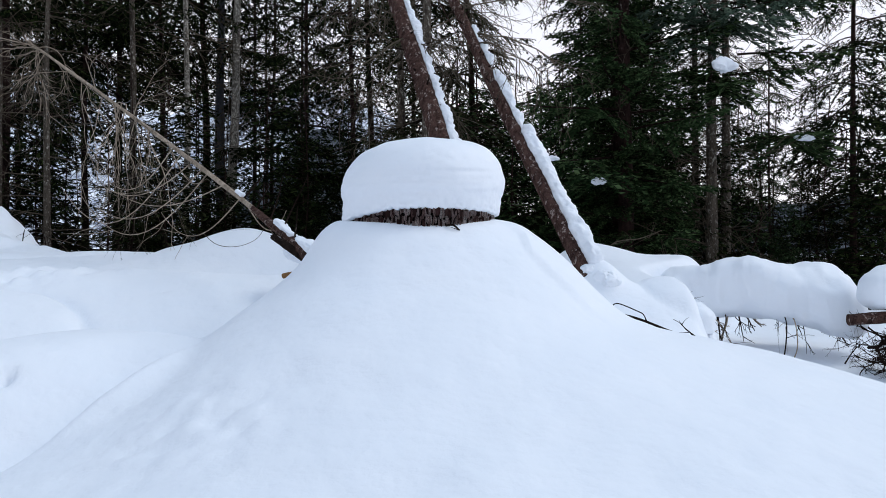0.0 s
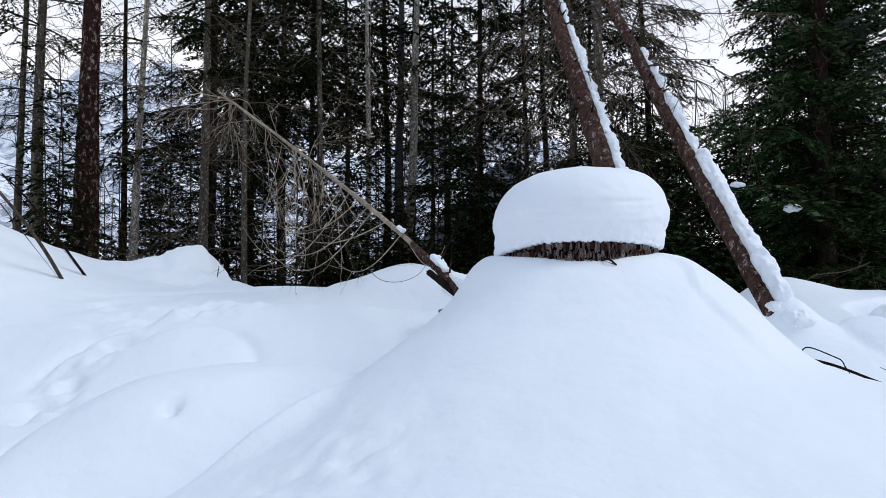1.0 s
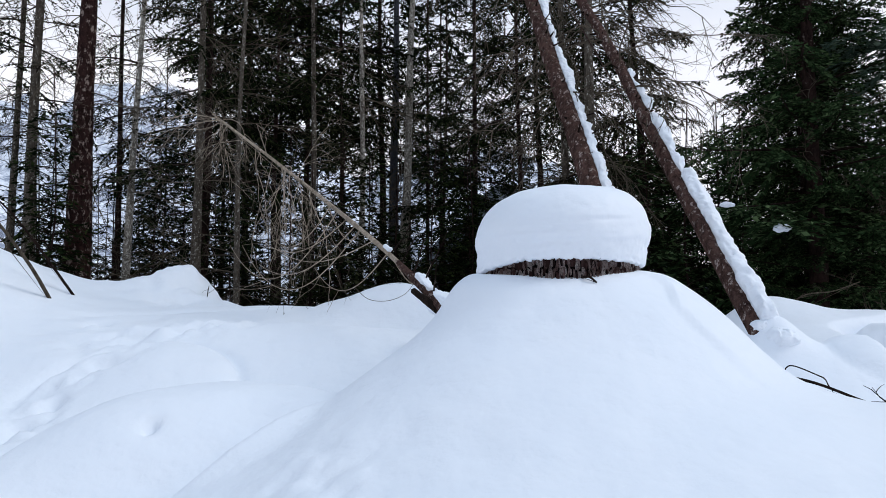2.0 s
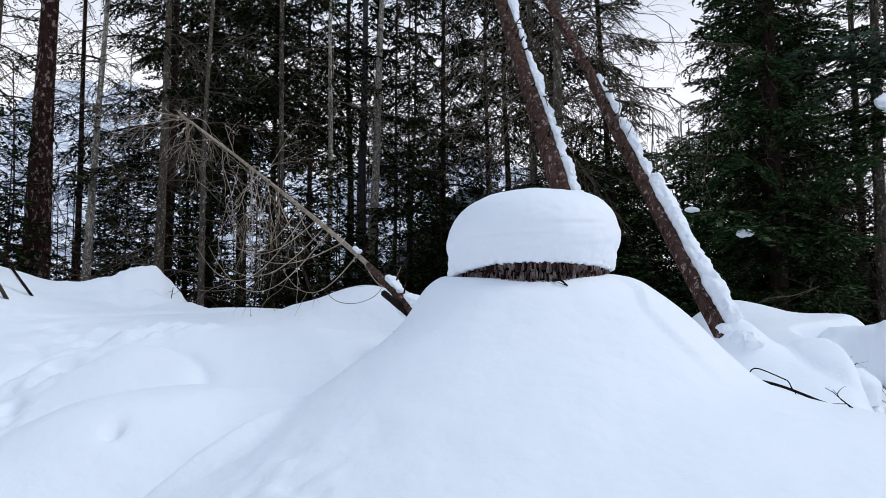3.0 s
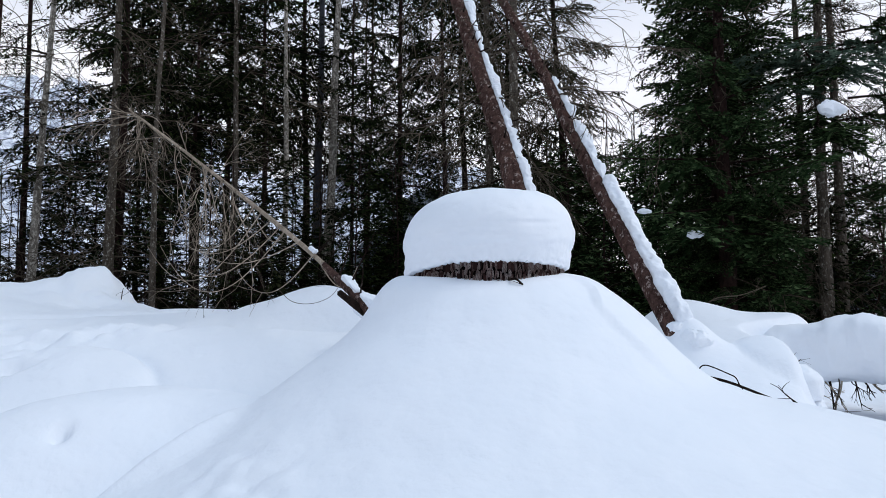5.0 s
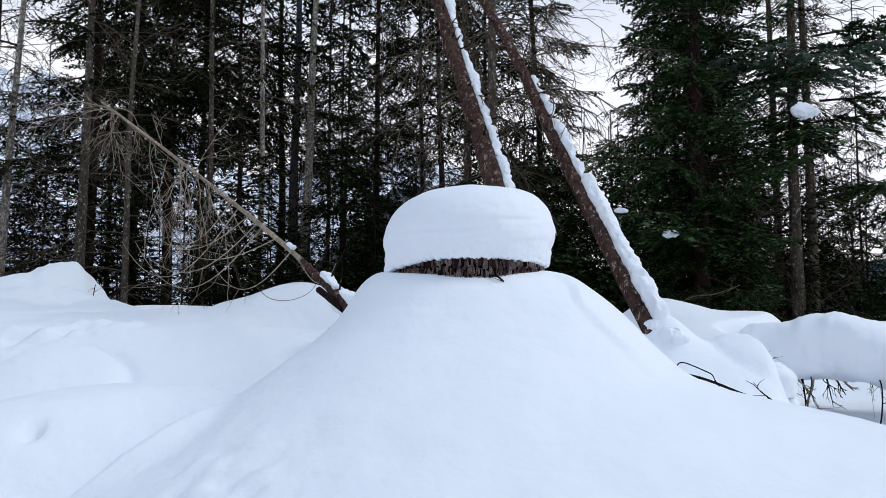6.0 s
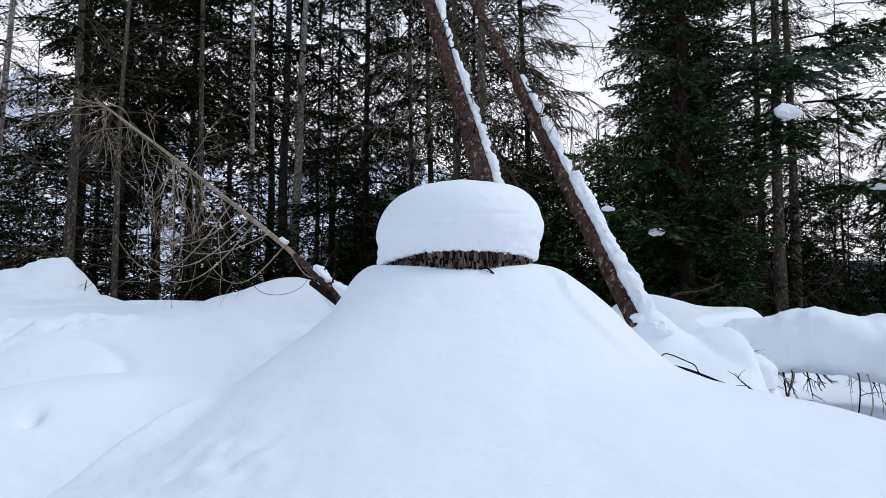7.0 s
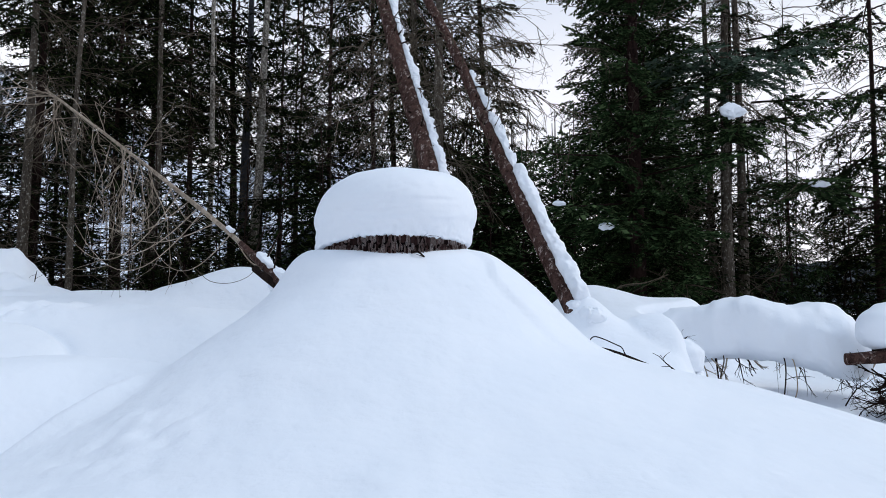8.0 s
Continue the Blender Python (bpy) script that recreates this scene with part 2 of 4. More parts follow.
def curve(x, xs, ys):
    """A smooth curve through a few knots."""
    xs, ys = np.asarray(xs, float), np.asarray(ys, float)
    s = np.gradient(ys, xs)
    x = np.clip(x, xs[0], xs[-1])
    i = np.clip(np.searchsorted(xs, x) - 1, 0, len(xs) - 2)
    h = xs[i + 1] - xs[i]
    t = (x - xs[i]) / h
    return ((1 + 2 * t) * (1 - t) ** 2 * ys[i] + t * (1 - t) ** 2 * h * s[i] + t * t * (3 - 2 * t) * ys[i + 1] + t * t * (t - 1) * h * s[i + 1])


def smax(a, b, k):
    h = np.clip(0.5 + 0.5 * (a - b) / k, 0, 1)
    return b * (1 - h) + a * h + k * h * (1 - h)


def dome(x, y, cx, cy, rx, ry, h, turn=0.0, power=1.0):
    """A pillow of snow with a rounded rim."""
    c, s = math.cos(turn), math.sin(turn)
    u, v = ((x - cx) * c + (y - cy) * s) / rx, (-(x - cx) * s + (y - cy) * c) / ry
    return h * np.clip(1 - (u * u + v * v), 0, 1) ** power


def pillow(x, y, cx, cy, rx, ry, h):
    """A wedge of snow that swells away from its near side and drops off round its far rim."""
    q = np.hypot((x - cx) / rx, (y - cy) / ry)
    body = h * np.clip(1 - q * q, 0, 1) ** 0.6
    return (body - min(0.03, 0.2 * h) * np.exp(-((q - 1.02) * rx / 0.035) ** 2)) * smooth(cy - 1.0 * ry, cy + 0.35 * ry, y)


def hill(x, y, cx, cy, sx, sy, h):
    return h * np.exp(-(((x - cx) / sx) ** 2 + ((y - cy) / sy) ** 2))


# ---- the snow-covered ground ----
STUMP = (-0.05, 2.8)


def ground_height(x, y):
    x, y = np.asarray(x, float), np.asarray(y, float)
    # the drift piled round the stump, gentler on its eastern side
    dx, dy = x - STUMP[0], y - STUMP[1]
    r = np.hypot(dx, dy) + 1e-6
    west = curve(r, [0, 0.28, 0.37, 0.43, 0.5, 0.6, 0.75, 0.92, 1.2, 1.53, 2.2, 3.4], [1.145, 1.147, 1.142, 1.095, 0.985, 0.885, 0.77, 0.645, 0.485, 0.345, 0.2, 0.05])
    east = curve(r, [0, 0.28, 0.38, 0.52, 0.63, 0.72, 0.82, 0.97, 1.15, 1.4, 1.7, 2.4, 3.4], [1.158, 1.158, 1.14, 1.052, 0.955, 0.86, 0.77, 0.7, 0.66, 0.61, 0.54, 0.34, 0.1])
    south = curve(r, [0, 0.28, 0.38, 0.6, 0.9, 1.3, 1.9, 2.6, 3.4], [1.14, 1.132, 1.085, 0.932, 0.77, 0.6, 0.46, 0.36, 0.25])
    cw, ce, cs = np.clip(-dx / r, 0, 1) ** 2, np.clip(dx / r, 0, 1) ** 2, np.clip(-dy / r, 0, 1) ** 2
    north = np.clip(dy / r, 0, 1) ** 2
    drift = west * (cw + 0.5 * north) + east * (ce + 0.5 * north) + south * cs
    drift = drift + 0.012 * fbm(x * 1.6, y * 1.6, 0, 11, 3) * smooth(0.35, 0.8, r)
    edge = (dx + dy) * 0.7 - 0.1 * smooth(0.56, 0.42, r)
    drift = drift + 0.02 * smooth(-0.01, 0.014, edge) * np.exp(-np.clip(edge, 0, 9) / 0.14) * smooth(0.34, 0.44, r) * smooth(0.9, 0.65, r)
    # the clearing: rises to a low bank, then drops into the valley
    rise = curve(y, [-6, -2, 0.5, 1.5, 2.2, 2.7, 3.05, 3.35, 3.8, 4.4, 5.2, 7, 10, 15, 40, 100, 300], [0.2, 0.22, 0.26, 0.36, 0.46, 0.53, 0.59, 0.7, 0.825, 0.95, 0.96, 0.6, 0.1, -0.8, -6, -14, -20])
    left = rise + 0.02 * fbm(x * 0.9, y * 0.9, 0, 3, 3)
    left = left + pillow(x, y, -1.3, 2.21, 0.71, 0.79, 0.25) + pillow(x, y, -2.07, 3.06, 0.5, 0.46, 0.115) + pillow(x, y, -3.0, 3.1, 0.5, 0.55, 0.03)
    bank = y - 3.8 - 0.08 * np.sin(x * 2.6)
    left = left + 0.085 * np.exp(-(bank / np.where(bank < 0, 0.5, 0.13)) ** 2) * smooth(-3.2, -2.4, x)
    left = left + hill(x, y, -1.08, 4.42, 0.42, 0.25, 0.22) + hill(x, y, -2.0, 5.0, 0.9, 0.4, 0.06)
    left = left + hill(x, y, -3.19, 5.75, 0.31, 0.4, 0.36) + hill(x, y, -2.72, 5.4, 0.25, 0.3, 0.06) + hill(x, y, -3.56, 5.65, 0.24, 0.35, 0.1) + 0.13 * np.exp(-(((x + 3.0) / 0.5) ** 2 + ((y - 5.6) / 0.5) ** 2)) * fbm(x * 6, y * 6, 0, 57, 3) + hill(x, y, -3.75, 5.5, 0.6, 0.5, 0.15)
    left = left + hill(x, y, -4.45, 4.5, 0.8, 0.9, 0.42) + hill(x, y, -6.0, 4.6, 1.5, 1.5, 0.5)
    left = left - hill(x, y, -1.46, 2.22, 0.02, 0.03, 0.08) + hill(x, y, -1.44, 2.13, 0.12, 0.05, 0.01) - hill(x, y, -2.94, 4.1, 0.06, 0.06, 0.09) + hill(x, y, -2.9, 3.98, 0.05, 0.04, 0.03)
    left = left - hill(x, y, -1.12, 2.0, 0.4, 0.34, 0.04) - hill(x, y, -1.2, 1.55, 0.45, 0.4, 0.12)
    left = left - hill(x, y, -0.68, 3.4, 0.12, 0.14, 0.14)
    trail = np.exp(-((x + 2.33 + 0.05 * np.sin(y * 9)) / 0.13) ** 2) * smooth(2.3, 2.6, y) * smooth(3.5, 3.2, y)
    left = left - 0.05 * trail * (0.8 + 1.7 * fbm(x * 9, y * 9, 0, 5, 3))
    trail2 = np.exp(-((y - 3.72 - 0.2 * (x + 2.3)) / 0.16) ** 2) * smooth(-2.9, -2.5, x) * smooth(-1.6, -2.0, x)
    left = left - 0.045 * trail2 * (0.8 + 2.0 * fbm(x * 8, y * 8, 0, 8, 3))
    crust = smooth(3.3, 4.2, y) * smooth(-0.9, -1.6, x)
    left = left + crust * (0.025 * fbm(x * 2.2, y * 2.2, 0, 51, 3) + 0.014 * fbm(x * 9, y * 9, 0, 53, 2) * np.clip(fbm(x * 1.1, y * 1.1, 0, 55, 2) + 0.3, 0, 1))
    groove = y - 4.55 - 0.42 * (x + 2.6)
    left = left - 0.03 * np.exp(-(groove / 0.05) ** 2) * smooth(-3.4, -3.0, x) * smooth(-1.5, -2.0, x)
    far = smooth(4.1, 4.9, y)
    low = smooth(-0.06, 0.12 + 0.35 * far, x - 1.38 - 0.1 * (y - 3.35) - 0.5 * far + 0.03 * np.sin(y * 9))
    right = curve(y, [-6, 0.5, 1.8, 2.6, 3.0, 3.35, 3.7, 4.2, 5.0, 5.8, 7, 10, 15, 40, 100, 300], [0.1, 0.15, 0.25, 0.42, 0.58, 0.73, 0.82, 0.91, 1.03, 0.88, 0.5, 0.1, -0.8, -6, -14, -20])
    hollow = curve(y, [-6, 0.5, 1.8, 2.6, 3.4, 4.2, 5.0, 7, 10, 15, 40, 100, 300], [0.1, 0.15, 0.2, 0.28, 0.36, 0.44, 0.5, 0.4, 0.05, -0.8, -6, -14, -20])
    right = right * (1 - low) + hollow * low
    right = right + dome(x, y, 1.1, 3.4, 0.34, 0.36, 0.06, 0.4, 0.7) + dome(x, y, 1.4, 3.45, 0.24, 0.28, 0.08, 0.2, 0.7) + hill(x, y, 0.93, 3.5, 0.15, 0.14, 0.17)
    right = right + hill(x, y, 1.25, 5.0, 0.35, 0.45, 0.105) - hill(x, y, 0.8, 5.0, 0.33, 0.8, 0.3)
    right = right - hill(x, y, 1.7, 5.0, 0.5, 0.7, 0.04)
    right = right + 0.015 * fbm(x * 1.3, y * 1.3, 0, 21, 3)
    side = smooth(-0.5, 0.6, x)
    field = left * (1 - side) + right * side
    z = smax(drift, field, 0.036)
    # a trough along the drift's western foot
    off = (x + 1.02) * -0.85 + (y - 2.25) * 0.52
    along = (x + 1.02) * -0.52 + (y - 2.25) * -0.85
    z = z - 0.1 * smooth(0.0, 0.1, off) * np.exp(-(np.clip(off - 0.1, 0, 9) / 0.26) ** 2) * smooth(-0.4, 0.0, along) * smooth(1.3, 0.6, along)
    z = z + 0.008 * fbm(x * 4, y * 4, 0, 31, 4) + 0.012 * np.clip(fbm(x * 1.4 + 3, y * 1.4, 0, 41, 2), 0, 1) * fbm(x * 9, y * 9, 0, 33, 2) + 0.034 * np.exp(-(((x + 0.72) / 0.25) ** 2 + ((y - 1.7) / 0.2) ** 2)) * fbm(x * 15, y * 15, 0, 35, 2) + 0.011 * np.exp(-(((x + 0.05) / 0.28) ** 2 + ((y - 2.33) / 0.12) ** 2)) * fbm(x * 7, y * 16, 0, 37, 3)
    return z


def ground_at(x, y):
    return float(ground_height(np.array([x]), np.array([y]))[0])


def spread(n, near, far):
    """Grid lines that lie close together near 0 and reach far out."""
    q = np.linspace(-1, 1, n)
    kq = 14.0
    return np.sinh(q * kq) / math.sinh(kq) * (far - near) + q * near


NG = 680
gx, gy = spread(NG, 6.3, 2600) - 0.5, spread(NG, 6.3, 2600) + 2.8
GX, GY = np.meshgrid(gx, gy)
GZ = ground_height(GX, GY)
gi = np.arange(NG - 1)
a0 = (gi[:, None] * NG + gi[None, :]).ravel()
g = Geo()
g.add(np.stack([GX.ravel(), GY.ravel(), GZ.ravel()], 1), np.stack([a0, a0 + 1, a0 + 1 + NG, a0 + NG], 1))
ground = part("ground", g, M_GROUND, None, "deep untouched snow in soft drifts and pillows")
tagged(ground, category="snow", kind="structure")


# ---- far mountains ----
def mountain(name, label, near, far, az0, az1, crest, material, seed, rough, base=-20):
    na, nd = 260, 60
    az = np.radians(np.linspace(az0, az1, na))
    d = np.linspace(near, far, nd)
    AZ, D = np.meshgrid(az, d)
    X, Y = np.sin(AZ) * D, np.cos(AZ) * D
    q = (D - near) / (far - near)
    s = far / 14
    ridge = crest(np.degrees(AZ)) * far * (1 + 0.25 * fbm(np.degrees(AZ) / 5, 0 * AZ, 0, seed, 4))
    Z = base + q ** 0.9 * (ridge - base) + rough * far * fbm(X / s, Y / s, 0, seed + 9, 5) * np.sin(q * math.pi * 0.9)
    Z = np.where(q <= 0, base - 30, Z)
    i = np.arange(na - 1)
    a = (np.arange(nd - 1)[:, None] * na + i[None, :]).ravel()
    g = Geo()
    g.add(np.stack([X.ravel(), Y.ravel(), Z.ravel()], 1), np.stack([a, a + 1, a + 1 + na, a + na], 1))
    return tagged(part(name, g, material, None, label), category="mountain", kind="structure")


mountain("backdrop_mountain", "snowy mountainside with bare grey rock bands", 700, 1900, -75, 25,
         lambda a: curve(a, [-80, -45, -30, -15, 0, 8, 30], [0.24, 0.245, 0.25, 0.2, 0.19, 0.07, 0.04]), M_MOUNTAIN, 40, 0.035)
mountain("backdrop_hills", "distant wooded hills with blue-grey haze in their colour", 300, 650, -75, 75,
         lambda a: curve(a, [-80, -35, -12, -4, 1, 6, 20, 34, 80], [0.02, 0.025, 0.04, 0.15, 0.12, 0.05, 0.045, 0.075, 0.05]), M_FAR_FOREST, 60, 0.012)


# ---- the stump and its snow cap ----
def snow_body(profile, squash, seed, layers=0.0, n=96):
    """A rounded body of snow turned from (radius, height) pairs."""
    pr = np.array(profile)
    t = np.linspace(0, len(pr) - 1, 80 if layers else 40)
    rr, zz = curve(t, np.arange(len(pr)), pr[:, 0]), curve(t, np.arange(len(pr)), pr[:, 1])
    rr = np.maximum(rr, 0.0005)
    ang = np.linspace(0, 2 * math.pi, n, endpoint=False)
    R, A = np.meshgrid(rr, ang, indexing="ij")
    Z = np.repeat(zz[:, None], n, 1)
    cx, cy = np.cos(A), np.sin(A)
    k = 1 + 0.035 * fbm(cx * 1.6 + 5, cy * 1.6, Z * 4, seed, 3) + squash(A)
    if layers:
        mid = smooth(0.3, 0.9, R / rr.max())
        k = k + mid * layers * (vnoise(cx * 1.1, cy * 1.1, Z * 26, seed + 5) + 0.4 * vnoise(cx * 9, cy * 9, Z * 40, seed + 6) + (0.25 + 0.6 * smooth(0.09, 0.0, Z)) * vnoise(cx * 26, cy * 26, Z * 90, seed + 8))
    if layers:
        for zc in (0.048, 0.078, 0.1, 0.128, 0.155):
            wave = zc + 0.014 * vnoise(cx * 1.7, cy * 1.7, zc * 50, seed + 2)
            k = k - mid * 0.016 * np.exp(-((Z - wave) / 0.008) ** 2) * np.clip(vnoise(cx * 2.2, cy * 2.2, zc * 90, seed + 4) + 0.25, 0, 1)
    X, Y = R * k * cx, R * k * cy
    if layers:
        Z = Z - (0.012 + 0.034 * smooth(0.3, -0.9, cx)) * np.abs(cx) ** 3 * smooth(0.09, 0.0, Z) * smooth(0.2, 0.3, R)
        Z = Z + 0.007 * vnoise(cx * 30, cy * 30, Z * 20, seed + 3) * smooth(0.06, 0.0, Z) * smooth(0.2, 0.3, R)
        X = X + 0.022 * np.clip(Z, 0, 1) / zz.max()
        Z = Z * (1 + 0.035 * X / rr.max())
    Z = Z + 0.012 * fbm(X * 6, Y * 6, 0, seed + 7, 3) * smooth(0.0, 0.4, Z / zz.max())
    m = len(rr)
    i = np.arange(m - 1)[:, None] * n + np.arange(n)[None, :]
    j = np.arange(m - 1)[:, None] * n + (np.arange(n)[None, :] + 1) % n
    g = Geo()
    g.add(np.stack([X.ravel(), Y.ravel(), Z.ravel()], 1), np.stack([i, j, j + n, i + n], -1).reshape(-1, 4))
    return g


stump = thing("tree_stump", "broad sawn tree stump with rough furrowed bark, half buried in snow", "tree stump", (STUMP[0], STUMP[1], 0.7))
n, m = 240, 26
ang = np.linspace(0, 2 * math.pi, n, endpoint=False)
zz = np.linspace(0, 0.486, m)
A, Z = np.meshgrid(ang, zz)
fur = vnoise(A * 11, Z * 5 + 0.6 * vnoise(A * 4, Z * 9, 0, 4), 0, 2)
plate = np.clip(np.abs(fur) * 2.6, 0, 1) ** 0.6
crack = np.clip(np.abs(vnoise(A * 5, Z * 26, 0, 9)) * 3, 0, 1)
R = 0.278 + 0.03 * (1 - Z / 0.482) ** 2 + 0.02 * plate * (0.6 + 0.4 * crack) + 0.012 * vnoise(np.cos(A) * 1.7, np.sin(A) * 1.7, 0, 6) + 0.004 * vnoise(A * 40, Z * 60, 0, 3)
g = Geo()
i = np.arange(m - 1)[:, None] * n + np.arange(n)[None, :]
j = np.arange(m - 1)[:, None] * n + (np.arange(n)[None, :] + 1) % n
g.add(np.stack([(R * np.cos(A)).ravel(), (R * np.sin(A)).ravel(), Z.ravel()], 1), np.stack([i, j, j + n, i + n], -1).reshape(-1, 4))
part("bark", g, M_BARK_STUMP, stump, "reddish-brown inner bark, darkened for shade in the plate gaps")
g = Geo()
g.tube([(0, 0, 0.05), (0, 0, 0.25), (0, 0, 0.496)], 0.262, 48)
part("wood", g, M_WOOD_CUT, stump, "pale sawn wood under the snow")



def bark_plate_mesh(seed):
    """A rough slab of bark with chamfered edges, about 1 wide, 1 high, 1 deep."""
    rng = np.random.default_rng(seed)
    n = 9
    a = np.linspace(0, 2 * math.pi, n, endpoint=False) + rng.uniform(-0.2, 0.2, n)
    c, sn = np.cos(a), np.sin(a)
    u = np.sign(c) * np.abs(c) ** 0.6 * 0.5 * rng.uniform(0.55, 1.15, n)
    w = np.sign(sn) * np.abs(sn) ** 0.6 * 0.5 * rng.uniform(0.7, 1.15, n)
    ring = [np.stack([0 * u - 0.6, u, w], 1), np.stack([0 * u + 0.45 + rng.uniform(-0.1, 0.1, n), u, w], 1), np.stack([0 * u + 0.95 + rng.uniform(-0.15, 0.15, n), u * 0.7, w * 0.82], 1), np.array([[1.05, 0, 0]])]
    g = Geo()
    q = np.arange(n)
    nx = (q + 1) % n
    g.add(np.concatenate(ring), np.concatenate([np.stack([q, nx, nx + n, q + n], 1), np.stack([q + n, nx + n, nx + 2 * n, q + 2 * n], 1), np.stack([q + 2 * n, nx + 2 * n, 0 * q + 3 * n, 0 * q + 3 * n], 1)]))
    return g.mesh("bark_plate", False)


PLATES = [bark_plate_mesh(40 + q) for q in range(7)]
rng = np.random.default_rng(5)
for col in range(112):
    a = -0.1 - (col + rng.uniform(-0.4, 0.4)) * (math.pi - 0.2) / 112
    z = 0.492 - rng.uniform(0.0, 0.006)
    while z > 0.405:
        hgt = rng.uniform(0.022, 0.05)
        p = part("bark_plate", PLATES[int(rng.integers(0, 7))], M_PLATE, stump)
        rr = 0.303 + 0.03 * (1 - z / 0.482) ** 2 + 0.012 * float(vnoise(math.cos(a) * 1.7, math.sin(a) * 1.7, 0, 6))
        p.matrix_local = Matrix.Translation((rr * math.cos(a), rr * math.sin(a), z - hgt / 2)) @ Euler((rng.normal(0, 0.12), rng.normal(0, 0.04), a + rng.normal(0, 0.1))).to_matrix().to_4x4() @ Matrix.Diagonal((rng.uniform(0.003, 0.01), rng.choice((0.006, 0.008, 0.011, 0.016)), hgt * rng.uniform(0.8, 1.4), 1))
        z -= hgt + rng.uniform(0.0, 0.006)

cap = thing("snow_pillow", "thick rounded cap of layered snow resting on the tree stump", "snow", (STUMP[0], STUMP[1], 1.197))
g = snow_body([(0.0, 0.0), (0.2, 0.0), (0.306, -0.014), (0.324, 0.004), (0.331, 0.045), (0.34, 0.085), (0.336, 0.13), (0.32, 0.172), (0.29, 0.214), (0.247, 0.249), (0.195, 0.271), (0.115, 0.281), (0.0, 0.284)],
              lambda A: 0.012 + 0 * A, 17, 0.015, 240)
part("snow", g, M_SNOW, cap)


# ---- leaning trunks ----
def bend(pts, n):
    pts = np.asarray(pts, float)
    t = np.linspace(0, len(pts) - 1, n)
    return np.stack([curve(t, np.arange(len(pts)), pts[:, q]) for q in range(3)], 1)


def rough_trunk(pts, r0, r1, seed, sides=20, rings=90, knot=0.08):
    line = bend(pts, rings)
    g = Geo()
    t = np.linspace(0, 1, rings)
    length = np.linalg.norm(np.diff(line, axis=0), axis=1).sum()
    rad = r0 + (r1 - r0) * t
    ang = np.arange(sides) * 2 * math.pi / sides
    T, B = np.meshgrid(t * length, ang, indexing="ij")
    k = 1 + knot * fbm(np.cos(B) * 2.2, np.sin(B) * 2.2, T * 5, seed, 3) + 0.04 * vnoise(np.cos(B) * 6, np.sin(B) * 6, T * 22, seed + 4)
    g.tube(line, rad[:, None] * k, sides)
    return g, line, rad


def snow_strip(line, rad, t0, t1, width, height, seed, side, gaps=0.0, lump=7.0, vary=0.5):
    """Snow lying along the upper side of a leaning trunk."""
    n = max(40, int((t1 - t0) * 1300))
    t = np.linspace(t0, t1, n)
    q = np.linspace(0, 1, len(line))
    p = np.stack([np.interp(t, q, line[:, c]) for c in range(3)], 1)
    r = np.interp(t, q, rad)
    tan = np.gradient(p, axis=0)
    tan /= np.linalg.norm(tan, axis=1, keepdims=True)
    lie = np.array([side, -0.3, 0.25])
    up = lie[None] - tan * (tan @ lie)[:, None]
    up /= np.linalg.norm(up, axis=1, keepdims=True)
    across = np.cross(tan, up)
    length = np.linalg.norm(np.diff(line, axis=0), axis=1).sum()
    s = t * length
    amount = 0.85 + vary * fbm(s * lump, 0 * s, 0, seed, 4) - gaps * np.clip(vnoise(s * 2.2, 0 * s, 0, seed + 3), 0, 1)
    ends = np.sqrt(np.clip(np.minimum((t - t0), (t1 - t)) / (0.04 * (t1 - t0)), 0, 1))
    amount = np.clip(amount, 0.06, 1.7) * ends
    m = 28
    B = np.linspace(0, 2 * math.pi, m, endpoint=False)
    S, BB = np.meshgrid(s, B, indexing="ij")
    k = 1 + 0.3 * fbm(np.cos(BB) * 2 + 3, np.sin(BB) * 2, S * 12, seed + 5, 3) + 0.16 * vnoise(np.cos(BB) * 3, np.sin(BB) * 3, S * 34, seed + 8) + 0.09 * vnoise(np.cos(BB) * 6, np.sin(BB) * 6, S * 85, seed + 9)
    w = (width * (0.6 + 0.4 * amount) * ends)[:, None] * k
    h = (height * amount)[:, None] * k
    off = r * 0.9 + height * amount * 0.42
    ring = p[:, None] + up[:, None] * (off[:, None] + np.sin(BB) * h * 0.62)[:, :, None] + across[:, None] * (np.cos(BB) * w)[:, :, None]
    i = np.arange(n - 1)[:, None] * m + np.arange(m)[None, :]
    j = np.arange(n - 1)[:, None] * m + (np.arange(m)[None, :] + 1) % m
    g = Geo()
    g.add(ring.reshape(-1, 3), np.stack([i, j, j + m, i + m], -1).reshape(-1, 4))
    return g


